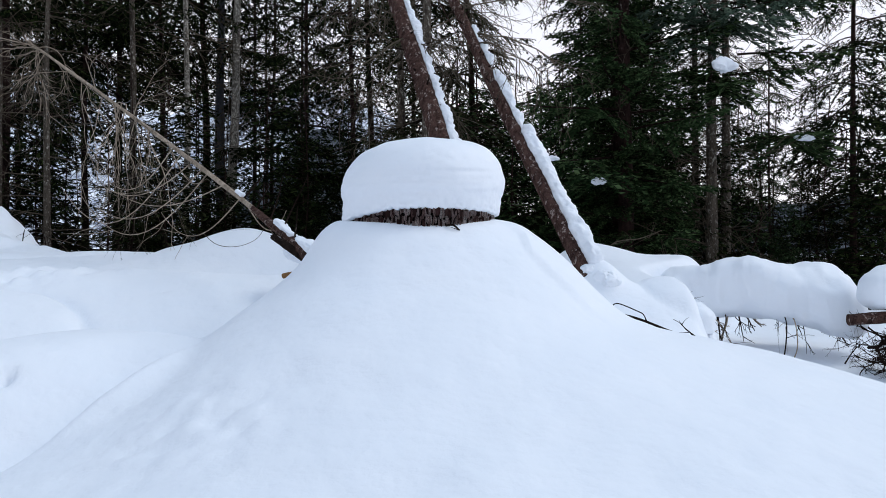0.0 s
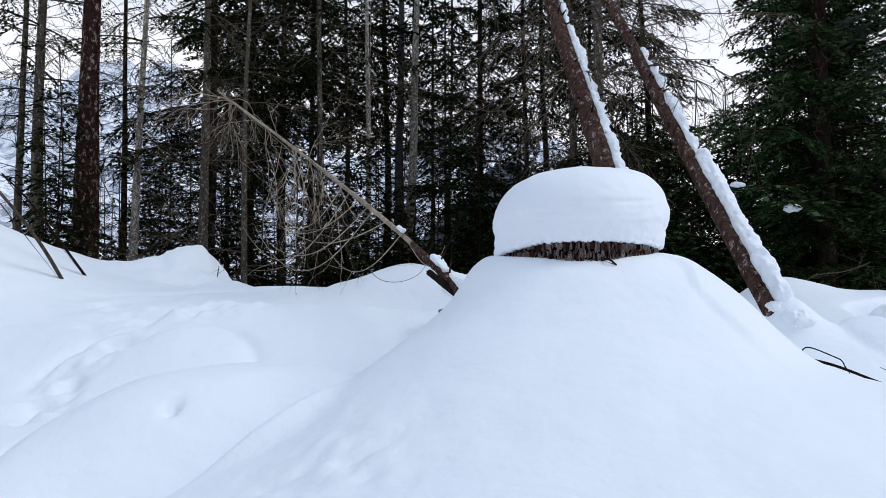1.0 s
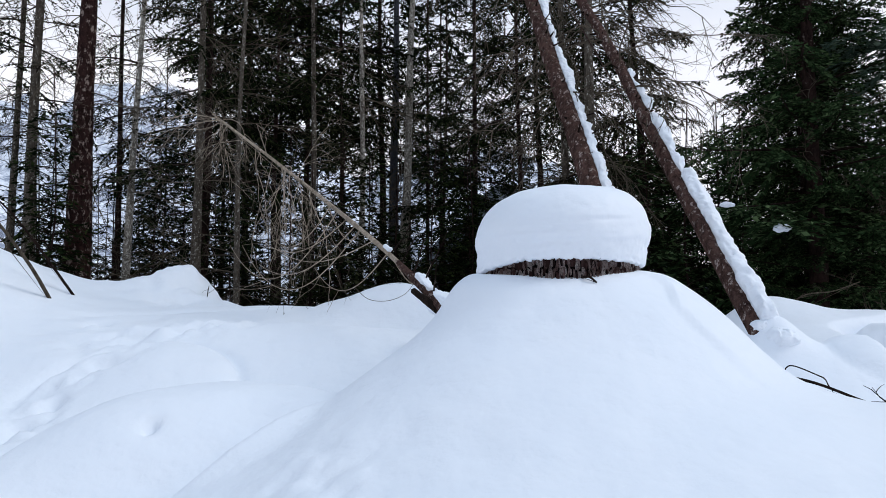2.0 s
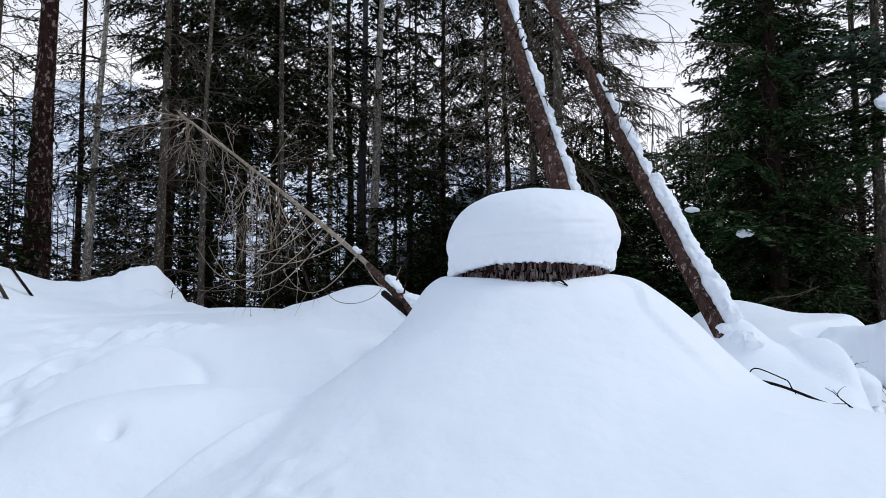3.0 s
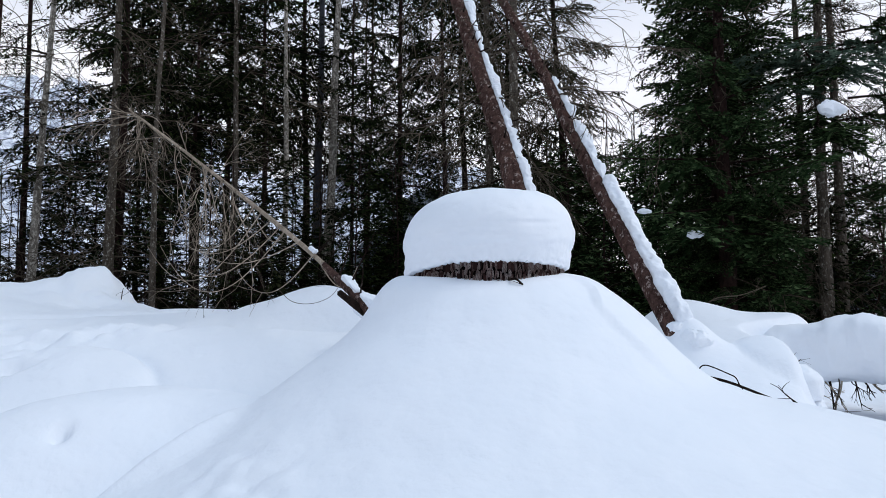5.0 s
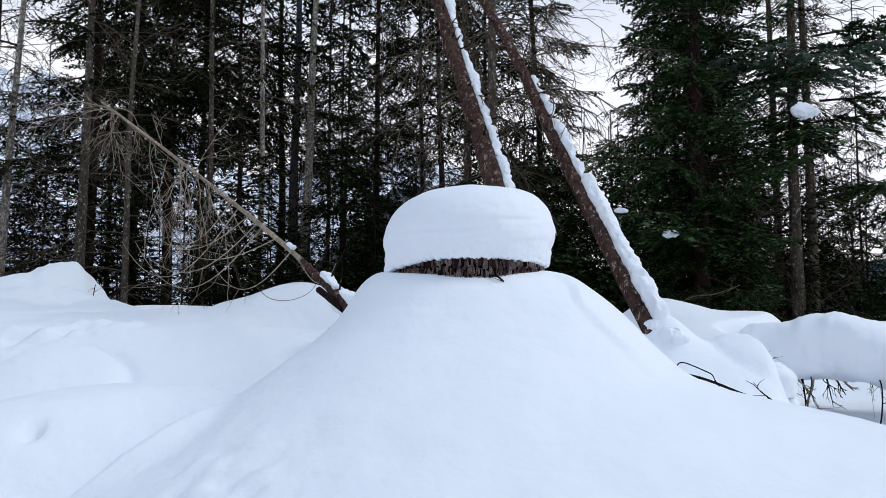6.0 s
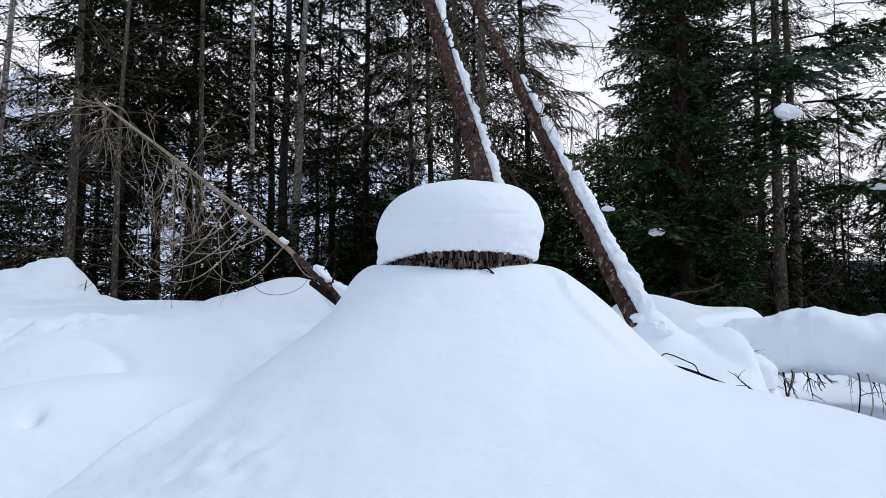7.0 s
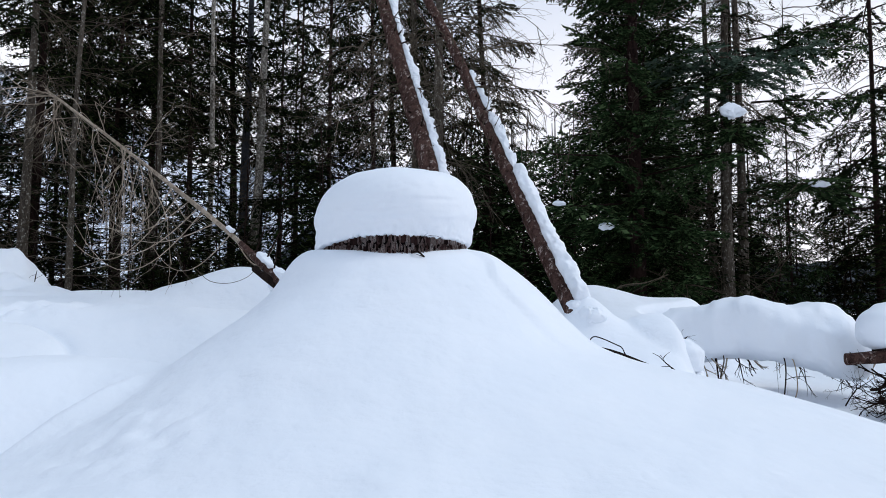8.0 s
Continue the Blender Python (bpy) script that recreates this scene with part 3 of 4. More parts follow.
def twig(g, start, heading, length, droop, r0, rng, sides=4, fork=2, seg=7, wild=0.16):
    """A crooked bare twig with a few forks."""
    d = np.array(heading, float)
    d /= np.linalg.norm(d)
    p = np.array(start, float)
    pts = [p.copy()]
    for q in range(seg):
        d = d + np.array([rng.normal(0, wild), rng.normal(0, wild), rng.normal(0, wild) - droop])
        d /= np.linalg.norm(d)
        p = p + d * length / seg
        pts.append(p.copy())
    pts = np.array(pts)
    g.tube(pts, np.linspace(r0, r0 * 0.3, len(pts)), sides, False)
    for q in range(fork):
        at = rng.integers(2, seg)
        side = np.cross(pts[at] - pts[at - 1], rng.normal(0, 1, 3))
        side /= np.linalg.norm(side) + 1e-9
        ahead = (pts[at] - pts[at - 1]) / (np.linalg.norm(pts[at] - pts[at - 1]) + 1e-9)
        twig(g, pts[at], ahead + side * 0.8, length * rng.uniform(0.3, 0.55), droop, r0 * 0.6, rng, 3, max(0, fork - 2), max(3, seg - 2), wild)


def leaning_tree(label, pts, r0, r1, seed, strips, twigs):
    base = np.array(pts[0])
    ob = thing("leaning_tree", label, "tree", tuple(base), "leaning trees")
    local = np.array(pts) - base
    g, line, rad = rough_trunk(local, r0, r1, seed)
    part("trunk", g, M_BARK_BROWN, ob, "reddish-brown scaly bark with branch stubs")
    rng = np.random.default_rng(seed)
    q1 = np.linspace(0, 1, len(line))
    for q in range(26):
        at = rng.uniform(0.05, 0.66)
        p = np.array([np.interp(at, q1, line[:, c]) for c in range(3)])
        d = rng.normal(0, 1, 3)
        d[2] = abs(d[2]) * 0.3
        d /= np.linalg.norm(d)
        g = Geo()
        g.tube([p, p + d * (r0 * 1.0), p + d * (r0 * rng.uniform(1.2, 2.4))], [0.009, 0.007, 0.003], 6)
        part("branch_stub", g, M_TWIG_DARK, ob)
    for q in range(twigs):
        at = rng.uniform(0.36, 1.0)
        p = np.array([np.interp(at, q1, line[:, c]) for c in range(3)])
        d = np.array([rng.uniform(-1, 1.4), rng.uniform(-0.6, 0.6), rng.uniform(-0.2, 0.35)])
        g = Geo()
        twig(g, p, d, rng.uniform(0.4, 1.2), rng.uniform(0.08, 0.26), 0.006, rng, 4, 5, 8, 0.17)
        part("dead_branch", g, M_TWIG, ob, "bare drooping grey-brown branch")
    for w in strips:
        part("snow", snow_strip(line, rad, *w), M_SNOW_ROUGH, ob, "crumbly snow frozen along the upper side")
    return ob


leaning_tree("slender leaning spruce trunk with thick snow along its upper side",
             [(0.955, 3.27, 0.6), (0.648, 4.08, 1.65), (0.475, 4.57, 2.28), (0.34, 4.95, 2.78), (0.12, 5.46, 3.44), (-0.6, 6.9, 5.4), (-1.1, 7.7, 6.6)], 0.044, 0.03, 5,
             [(0.045, 0.19, 0.07, 0.088, 1, 0.95, 0.0, 4.0, 0.2), (0.192, 0.31, 0.042, 0.05, 2, 0.9, 0.3, 8.0, 0.8), (0.32, 0.44, 0.028, 0.04, 3, 0.9, 0.8, 9.0, 0.9)], 34)
leaning_tree("thick leaning spruce trunk with a ragged ridge of snow",
             [(0.345, 3.55, 0.8), (0.112, 4.223, 1.857), (0.004, 4.53, 2.318), (-0.103, 4.837, 2.779), (-0.315, 5.451, 3.7), (-0.53, 6.07, 4.62), (-0.9, 7.1, 6.2)], 0.066, 0.046, 9,
             [(0.05, 0.62, 0.036, 0.05, 4, 1.0, 0.1, 9.0, 0.75)], 30)


# ---- trees ----
def spray(g, P, D, length, width, rng):
    """Needle tufts: small folded blades set along the twigs."""
    N = len(P)
    D = D / (np.linalg.norm(D, axis=1, keepdims=True) + 1e-9)
    side = np.cross(D, rng.normal(0, 0.45, (N, 3)) + np.array([0, 0, 1.0]))
    side /= np.linalg.norm(side, axis=1, keepdims=True) + 1e-9
    nrm = np.cross(side, D)
    L = (length * rng.uniform(0.7, 1.3, N))[:, None]
    W = (width * rng.uniform(0.7, 1.3, N))[:, None]
    sag = nrm * W * 0.35
    v = np.stack([P, P + D * L * 0.45 + side * W - sag, P + D * L, P + D * L * 0.45 - side * W - sag], 1).reshape(-1, 3)
    b = np.arange(N)[:, None] * 4
    g.add(v, np.concatenate([b + np.array([[0, 1, 2, 2]]), b + np.array([[0, 2, 3, 3]])]))


def bough(stems, needles, start, az, elev, L, droop, rng, dens=1.0, curl=0.25, blade=(0.075, 0.013), bare=0.15, fine=1.0, hang=1.05):
    """One conifer bough: a sagging stem, side twigs in a flat fan, needles on them."""
    n = 9
    t = np.linspace(0, 1, n)
    az = az + 0.25 * rng.normal() * t
    h = np.stack([np.cos(az), np.sin(az), 0 * t], 1)
    out = np.cumsum(np.full(n, L / n) * np.cos(elev - droop * t))
    z = np.cumsum(L / n * np.sin(elev - droop * t + curl * t * t * 1.6))
    pts = np.array(start) + h * out[:, None]
    pts[:, 2] += z
    pts = np.concatenate([np.array(start)[None], pts])
    stems.tube(pts, np.linspace(0.006 + 0.007 * L, 0.002, n + 1), 4, False)
    cnt = max(6, int(L * 15 * dens))
    PP, DD = [], []
    q = np.linspace(0, 1, len(pts))
    for s in range(cnt):
        at = bare + (1 - bare) * (s + rng.uniform(0, 0.9)) / cnt
        p = np.array([np.interp(at, q, pts[:, c]) for c in range(3)])
        k = min(int(at * n), n - 1)
        d = pts[k + 1] - pts[k]
        d = d / (np.linalg.norm(d) + 1e-9)
        lat = np.array([-d[1], d[0], 0]) * (1 if s % 2 else -1)
        tl = L * 0.42 * (1 - at) ** 0.75 * rng.uniform(0.55, 1.25) + 0.07
        td = d * rng.uniform(0.45, 0.9) + lat + np.array([0, 0, rng.uniform(-hang, 0.12)])
        td /= np.linalg.norm(td)
        k2 = max(3, int(tl / 0.032 * dens ** 0.5 * fine))
        u = np.linspace(0.05, 1, k2)[:, None]
        path = p + td * u * tl + np.array([0, 0, -0.28 * hang]) * (u * tl) ** 1.6
        sgn = np.where(np.arange(k2) % 2, 1.0, -1.0)[:, None]
        lat2 = np.cross(td, np.array([0, 0, 1.0]))
        PP.append(path)
        DD.append(td + lat2 * sgn * 0.62 + rng.normal(0, 0.22, (k2, 3)))
        if tl > 0.22:
            stems.tube([p, path[k2 // 2], path[-1]], [0.0035, 0.0025, 0.0012], 3, False)
    spray(needles, np.concatenate(PP), np.concatenate(DD), blade[0], blade[1], rng)


SPEC = {"spruce": (1.7, 11, 1.6, -0.05, 0.75, 1.1, 78, 34), "dense": (0.9, 10, 1.75, 0.0, 0.7, 1.25, 104, 30), "sparse": (2.6, 12, 1.2, 0.08, 0.55, 0.7, 36, 44), "canopy": (3.9, 11, 1.75, -0.05, 0.7, 1.15, 58, 30), "bare": (3.7, 12, 1.15, 0.0, 0.6, 0.8, 34, 46),
        "fir": (0.7, 10, 1.22, 0.1, 0.45, 1.4, 128, 18), "young": (0.2, 3.4, 0.85, 0.12, 0.4, 1.25, 64, 8), "pole": (5.0, 12, 0.9, 0.0, 0.6, 0.6, 16, 54)}
BOUGHS, TWIGS = {}, []


def bough_mesh(kind, v):
    """One of a few boughs of a sort, 1.2 m long, pointing along x."""
    if (kind, v) not in BOUGHS:
        rng = np.random.default_rng(300 + 10 * v + len(kind))
        stems, needles = Geo(), Geo()
        bough(stems, needles, (0, 0, 0), 0.0, 0.0, 1.2, SPEC[kind][4] * (0.7 + 0.2 * v / 2), rng, SPEC[kind][5] * 1.25, 0.25, (0.066, 0.0145), 0.15, 1.9 if kind == "fir" else 1.4, 0.7 if kind == "fir" else 1.05)
        me = Geo()
        me.v, me.f, me.n = stems.v + needles.v, stems.f + [f + stems.n for f in needles.f], stems.n + needles.n
        woody = sum(len(f) for f in stems.f)
        out = me.mesh("bough", False)
        out.materials.append(M_TWIG_DARK)
        out.materials.append(M_NEEDLE)
        idx = np.ones(len(out.polygons), np.int32)
        idx[:woody] = 0
        out.polygons.foreach_set("material_index", idx)
        BOUGHS[kind, v] = out
    return BOUGHS[kind, v]


def twig_mesh(v):
    while len(TWIGS) <= v:
        rng = np.random.default_rng(500 + len(TWIGS))
        g = Geo()
        twig(g, (0, 0, 0), (1, 0, rng.uniform(-0.1, 0.2)), 0.8, rng.uniform(0.02, 0.1), 0.0065, rng, 3, 4, 7, 0.13)
        me = g.mesh("dead_twig")
        me.materials.append(M_TWIG)
        TWIGS.append(me)
    return TWIGS[v]


def dress(kind, rng):
    """Where the boughs and dead twigs of one tree sit: (height, azimuth, elevation, length)."""
    z0, z1, R, elev, droop, dens, count, bare = SPEC[kind]
    green, dry = [], []
    for s in range(count):
        f = ((s + rng.uniform()) / count) ** 1.25
        L = R * (1 - 0.72 * f) * rng.uniform(0.6, 1.2) * (0.75 + 0.25 * min(1, f * 6))
        green.append((z0 + (z1 - z0) * f, s * 2.4 + rng.uniform(-0.6, 0.6), elev + 0.25 * f + rng.normal(0, 0.13), max(L, 0.25)))
    for s in range(bare):
        dry.append((rng.uniform(0.3, 4.8 if kind != "young" else 0.8), rng.uniform(0, 2 * math.pi), rng.uniform(-0.35, 0.25), rng.uniform(0.3, 1.2)))
    return green, dry


CROWNS = {}


def crown(kind, seed):
    """Boughs and dead twigs of a far tree, joined."""
    if (kind, seed) in CROWNS:
        return CROWNS[kind, seed]
    rng = np.random.default_rng(seed)
    stems, needles, dead = Geo(), Geo(), Geo()
    green, dry = dress(kind, rng)
    for z, az, el, L in green:
        high = z > 7
        bough(stems, needles, (0, 0, z), az, el, L, SPEC[kind][4] * rng.uniform(0.7, 1.3), rng, SPEC[kind][5] * (0.55 if high else 0.85), 0.25, (0.16, 0.034) if high else (0.1, 0.02))
    for z, az, el, L in dry:
        twig(dead, (0, 0, z), (math.cos(az), math.sin(az), el), L, rng.uniform(0.0, 0.1), 0.0065, rng, 3, 2, 6, 0.14)
    CROWNS[kind, seed] = (stems.mesh("wood_of_crown"), needles.mesh("crown", False), dead.mesh("twig_fringe"))
    return CROWNS[kind, seed]


def wear(ob, mat, slot=0):
    if ob.data.materials[slot] != mat:
        ob.material_slots[slot].link = "OBJECT"
        ob.material_slots[slot].material = mat


TREE_COUNT = 0


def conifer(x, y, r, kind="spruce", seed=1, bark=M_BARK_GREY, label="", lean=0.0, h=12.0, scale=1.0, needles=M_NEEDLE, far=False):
    global TREE_COUNT
    TREE_COUNT += 1
    rng = np.random.default_rng(900 + TREE_COUNT)
    z = ground_at(x, y) - 0.15
    ob = thing("spruce_tree" if kind != "fir" else "fir_tree", label, "tree", (x, y, z), "deep forest trees" if far else "forest trees")
    wob = rng.normal(0, 0.05, 4)
    pts = [(lean * -2.6 + wob[0] * 0.5, 0, -0.2), (lean * -1.4 + wob[1] * 0.4, wob[2] * 0.4, h * 0.12), (0, 0, h * 0.25), (lean * 1.6 + wob[3], wob[1], h * 0.5), (lean * 4.0, 0, h)]
    g, line, rad = rough_trunk(pts, r * 1.12, r * 0.2, 70 + TREE_COUNT, 14, 60, 0.1)
    part("trunk", g, bark, ob)
    if far:
        turn = rng.uniform(0, 2 * math.pi)
        # far twigs take the dark material in place of deep-wood shade
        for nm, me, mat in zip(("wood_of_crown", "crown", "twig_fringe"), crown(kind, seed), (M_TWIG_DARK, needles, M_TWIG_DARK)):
            p = tagged(part(nm, me, mat, ob), kind="stuff")
            wear(p, mat)
            p.rotation_euler, p.scale = (0, 0, turn), (scale, scale, scale)
        return ob
    green, dry = dress(kind, rng)
    q = np.linspace(0, 1, len(line))
    for hz, az, el, L in green:
        hz *= scale
        at = [np.interp(hz, line[:, 2], line[:, c]) for c in range(2)]
        p = part("bough", bough_mesh(kind, int(rng.integers(0, 6))), M_NEEDLE, ob)
        wear(p, needles, 1)
        p.matrix_local = Matrix.Translation((*at, hz)) @ Euler((rng.normal(0, 0.25), -el, az)).to_matrix().to_4x4() @ Matrix.Scale(L * scale / 1.2, 4)
    for hz, az, el, L in dry:
        at = [np.interp(hz, line[:, 2], line[:, c]) for c in range(2)]
        p = part("dead_twig", twig_mesh(int(rng.integers(0, 10))), M_TWIG, ob)
        p.matrix_local = Matrix.Translation((*at, hz)) @ Euler((rng.uniform(-1.2, 1.2), -el, az)).to_matrix().to_4x4() @ Matrix.Scale(L / 0.8, 4)
    return ob


GREY = "tall conifer with a bare grey trunk and fine dead twigs"
# western edge, where sky and mountain show between the trunks
conifer(-6.78, 7.97, 0.055, "sparse", 1, M_BARK_GREY, GREY)
conifer(-6.33, 7.69, 0.085, "sparse", 2, M_BARK_GREY, "conifer with a lichen-grey trunk among sparse boughs")
conifer(-5.49, 7.45, 0.162, "pole", 1, M_BARK_FLAKE, "thick dark-brown spruce trunk with flaking pale bark")
conifer(-5.4, 8.35, 0.058, "sparse", 1, M_BARK_PALE, "slim pale grey trunk with few green boughs", 0.03)
conifer(-6.08, 10.27, 0.03, "young", 1, M_BARK_DARK, "thin young spruce with short branches", 0, 5.0, 1.3)
conifer(-4.47, 8.29, 0.07, "bare", 1, M_BARK_GREY, GREY, 0.03)
conifer(-4.84, 9.23, 0.085, "spruce", 1, M_BARK_DARK, "dark spruce with dense hanging boughs")
conifer(-3.84, 8.05, 0.04, "pole", 2, M_BARK_GREY, "slim dead grey pole of a spruce")
conifer(-6.6, 9.9, 0.06, "sparse", 3, M_BARK_DARK, "spruce with ragged open boughs")
# the dark middle of the wood
conifer(-3.33, 9.32, 0.055, "bare", 2, M_BARK_GREY, "grey-trunked spruce with dark boughs")
conifer(-2.9, 10.29, 0.058, "pole", 2, M_BARK_PALE, "straight pale grey spruce trunk")
conifer(-2.83, 12.05, 0.115, "pole", 3, M_BARK_BLUE, "slate-grey spruce trunk with ringed bark")
conifer(-2.5, 11.61, 0.105, "pole", 1, M_BARK_PALE, "pale grey trunk leaning slightly, bark peeling", 0.09)
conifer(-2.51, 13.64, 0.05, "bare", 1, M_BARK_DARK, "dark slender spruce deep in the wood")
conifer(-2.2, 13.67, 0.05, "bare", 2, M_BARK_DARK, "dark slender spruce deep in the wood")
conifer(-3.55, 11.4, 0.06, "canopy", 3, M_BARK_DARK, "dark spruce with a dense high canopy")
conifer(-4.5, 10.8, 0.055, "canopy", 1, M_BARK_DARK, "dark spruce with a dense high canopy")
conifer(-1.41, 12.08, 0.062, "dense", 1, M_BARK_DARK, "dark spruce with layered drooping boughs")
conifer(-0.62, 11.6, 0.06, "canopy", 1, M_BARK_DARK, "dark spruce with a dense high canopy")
conifer(0.04, 8.34, 0.062, "bare", 2, M_BARK_GREY, GREY)
conifer(0.3, 7.6, 0.075, "pole", 2, M_BARK_GREY, "grey-brown trunk behind the leaning spruces")
conifer(0.35, 8.4, 0.07, "spruce", 3, M_BARK_DARK, "spruce with ragged olive boughs", 0, 12, 0.72, M_NEEDLE_OLIVE)
conifer(0.98, 9.0, 0.055, "spruce", 2, M_BARK_DARK, "spruce with dark drooping boughs", 0, 12, 0.74, M_NEEDLE_OLIVE)
# the eastern side
conifer(2.38, 7.25, 0.09, "fir", 1, M_BARK_DARK, "broad dark-green fir with boughs almost to the snow", 0, 11, 1.0, M_NEEDLE_FIR)
conifer(3.1, 9.7, 0.09, "fir", 2, M_BARK_DARK, "broad dark-green fir with heavy boughs", 0, 11, 1.0, M_NEEDLE_FIR)
conifer(3.5, 8.0, 0.05, "pole", 1, M_BARK_GREY, "slim spruce with a lichen-grey trunk")
conifer(3.59, 7.74, 0.072, "bare", 1, M_BARK_GREY, GREY)
conifer(3.9, 8.04, 0.065, "pole", 2, M_BARK_GREY, "spruce with a lichen-grey bare trunk")
conifer(4.75, 8.57, 0.026, "spruce", 2, M_BARK_DARK, "slim dark spruce with thin boughs", 0, 4.8, 0.42, M_NEEDLE_FIR)
conifer(6.2, 9.9, 0.03, "young", 1, M_BARK_DARK, "slim young spruce with open tiers of boughs", 0, 3.6, 1.05)
conifer(6.1, 8.9, 0.05, "spruce", 3, M_BARK_DARK, "spruce with open tiers of boughs", 0, 11, 0.92)
conifer(4.35, 9.4, 0.05, "spruce", 1, M_BARK_DARK, "dark spruce behind the lichen-grey trunks", 0, 9, 0.62)
# deeper rows, bark coloured near black for the shade among them
rng = np.random.default_rng(77)
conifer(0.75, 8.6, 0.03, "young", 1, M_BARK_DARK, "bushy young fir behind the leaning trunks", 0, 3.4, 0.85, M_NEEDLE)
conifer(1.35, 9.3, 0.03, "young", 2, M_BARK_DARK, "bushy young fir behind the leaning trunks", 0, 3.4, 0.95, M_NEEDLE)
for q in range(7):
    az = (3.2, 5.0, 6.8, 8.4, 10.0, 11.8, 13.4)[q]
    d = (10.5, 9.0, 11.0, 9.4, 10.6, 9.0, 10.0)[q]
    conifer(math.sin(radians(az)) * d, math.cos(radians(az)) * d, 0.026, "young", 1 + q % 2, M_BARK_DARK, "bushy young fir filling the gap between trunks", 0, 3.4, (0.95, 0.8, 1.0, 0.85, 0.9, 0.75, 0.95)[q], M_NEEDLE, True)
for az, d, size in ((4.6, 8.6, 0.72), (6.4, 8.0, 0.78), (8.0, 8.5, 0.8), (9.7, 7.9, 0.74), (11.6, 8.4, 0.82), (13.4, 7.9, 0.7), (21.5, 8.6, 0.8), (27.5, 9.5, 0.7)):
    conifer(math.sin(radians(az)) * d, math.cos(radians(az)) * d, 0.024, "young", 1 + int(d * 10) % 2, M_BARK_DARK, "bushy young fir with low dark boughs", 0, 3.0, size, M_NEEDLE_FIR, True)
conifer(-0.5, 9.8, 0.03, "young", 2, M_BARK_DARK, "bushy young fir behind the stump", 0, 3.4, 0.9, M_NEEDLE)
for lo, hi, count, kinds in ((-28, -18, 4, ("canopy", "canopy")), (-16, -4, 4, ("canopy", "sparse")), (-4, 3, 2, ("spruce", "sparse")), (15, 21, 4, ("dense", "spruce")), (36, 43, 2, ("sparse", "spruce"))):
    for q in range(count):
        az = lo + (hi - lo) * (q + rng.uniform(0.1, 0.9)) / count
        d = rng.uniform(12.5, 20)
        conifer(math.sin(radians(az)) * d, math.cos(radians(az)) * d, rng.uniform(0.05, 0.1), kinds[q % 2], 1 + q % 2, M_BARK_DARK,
                "spruce standing deep in the wood, coloured dark for its shade", 0, 13, rng.uniform(0.9, 1.2), M_NEEDLE, True)
for az, d, size in ((22.6, 12.0, 0.42), (26.0, 13.5, 0.4), (28.6, 14.5, 0.36), (20.0, 10.5, 0.5)):
    conifer(math.sin(radians(az)) * d, math.cos(radians(az)) * d, 0.045, "dense", 1 + int(az) % 2, M_BARK_DARK, "middling dark spruce with boughs to the ground", 0, 10 * size, size, M_NEEDLE, True)
for az, d, size in ((-36.5, 11.0, 0.8), (-34.0, 12.0, 0.7), (-31.0, 10.6, 0.85), (-29.0, 12.4, 0.95), (-27.0, 11.2, 0.9), (-25.2, 12.6, 1.0), (-39.0, 11.0, 0.7), (-23.6, 11.0, 0.8), (29.5, 11.0, 0.6), (31.4, 12.5, 0.62), (33.0, 11.0, 0.55), (35.0, 12.0, 0.65), (37.0, 11.0, 0.6)):
    conifer(math.sin(radians(az)) * d, math.cos(radians(az)) * d, 0.024, "young", 1 + int(d * 10) % 2, M_BARK_DARK, "young spruce thicket below the tall trunks", 0, 3.2, size, M_NEEDLE_OLIVE, True)
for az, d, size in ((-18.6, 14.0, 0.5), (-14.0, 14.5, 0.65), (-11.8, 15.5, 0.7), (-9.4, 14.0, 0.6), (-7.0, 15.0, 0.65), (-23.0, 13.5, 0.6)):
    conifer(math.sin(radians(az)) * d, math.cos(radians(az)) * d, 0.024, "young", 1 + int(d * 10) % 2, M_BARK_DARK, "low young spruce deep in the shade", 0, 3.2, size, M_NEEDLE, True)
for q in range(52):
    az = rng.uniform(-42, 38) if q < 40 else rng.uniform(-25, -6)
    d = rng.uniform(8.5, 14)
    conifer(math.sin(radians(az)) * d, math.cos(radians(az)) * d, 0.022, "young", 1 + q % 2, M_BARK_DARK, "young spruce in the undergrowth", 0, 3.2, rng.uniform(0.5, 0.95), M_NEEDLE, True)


for az, d, size in ((-21.5, 9.4, 0.5), (-19.4, 10.2, 1.05), (-17.2, 9.6, 0.9), (-15.0, 10.4, 0.58), (-12.8, 9.6, 0.5), (-10.4, 10.6, 0.6)):
    conifer(math.sin(radians(az)) * d, math.cos(radians(az)) * d, 0.02, "young", 1 + int(d * 10) % 2, M_BARK_DARK, "low bushy spruce below the tall trunks", 0, 3.2, size, M_NEEDLE_OLIVE, True)
# spruces added out of view, behind and left, to block low sky light
for q in range(18):
    az = 112 + (312 - 112) * (q + rng.uniform(0.1, 0.9)) / 18
    d = rng.uniform(14, 22)
    conifer(math.sin(radians(az)) * d, math.cos(radians(az)) * d, rng.uniform(0.07, 0.11), "dense", 1 + q % 2, M_BARK_DARK, "unseen spruce added to block low sky light", 0, 13, rng.uniform(0.9, 1.2), M_NEEDLE, True)


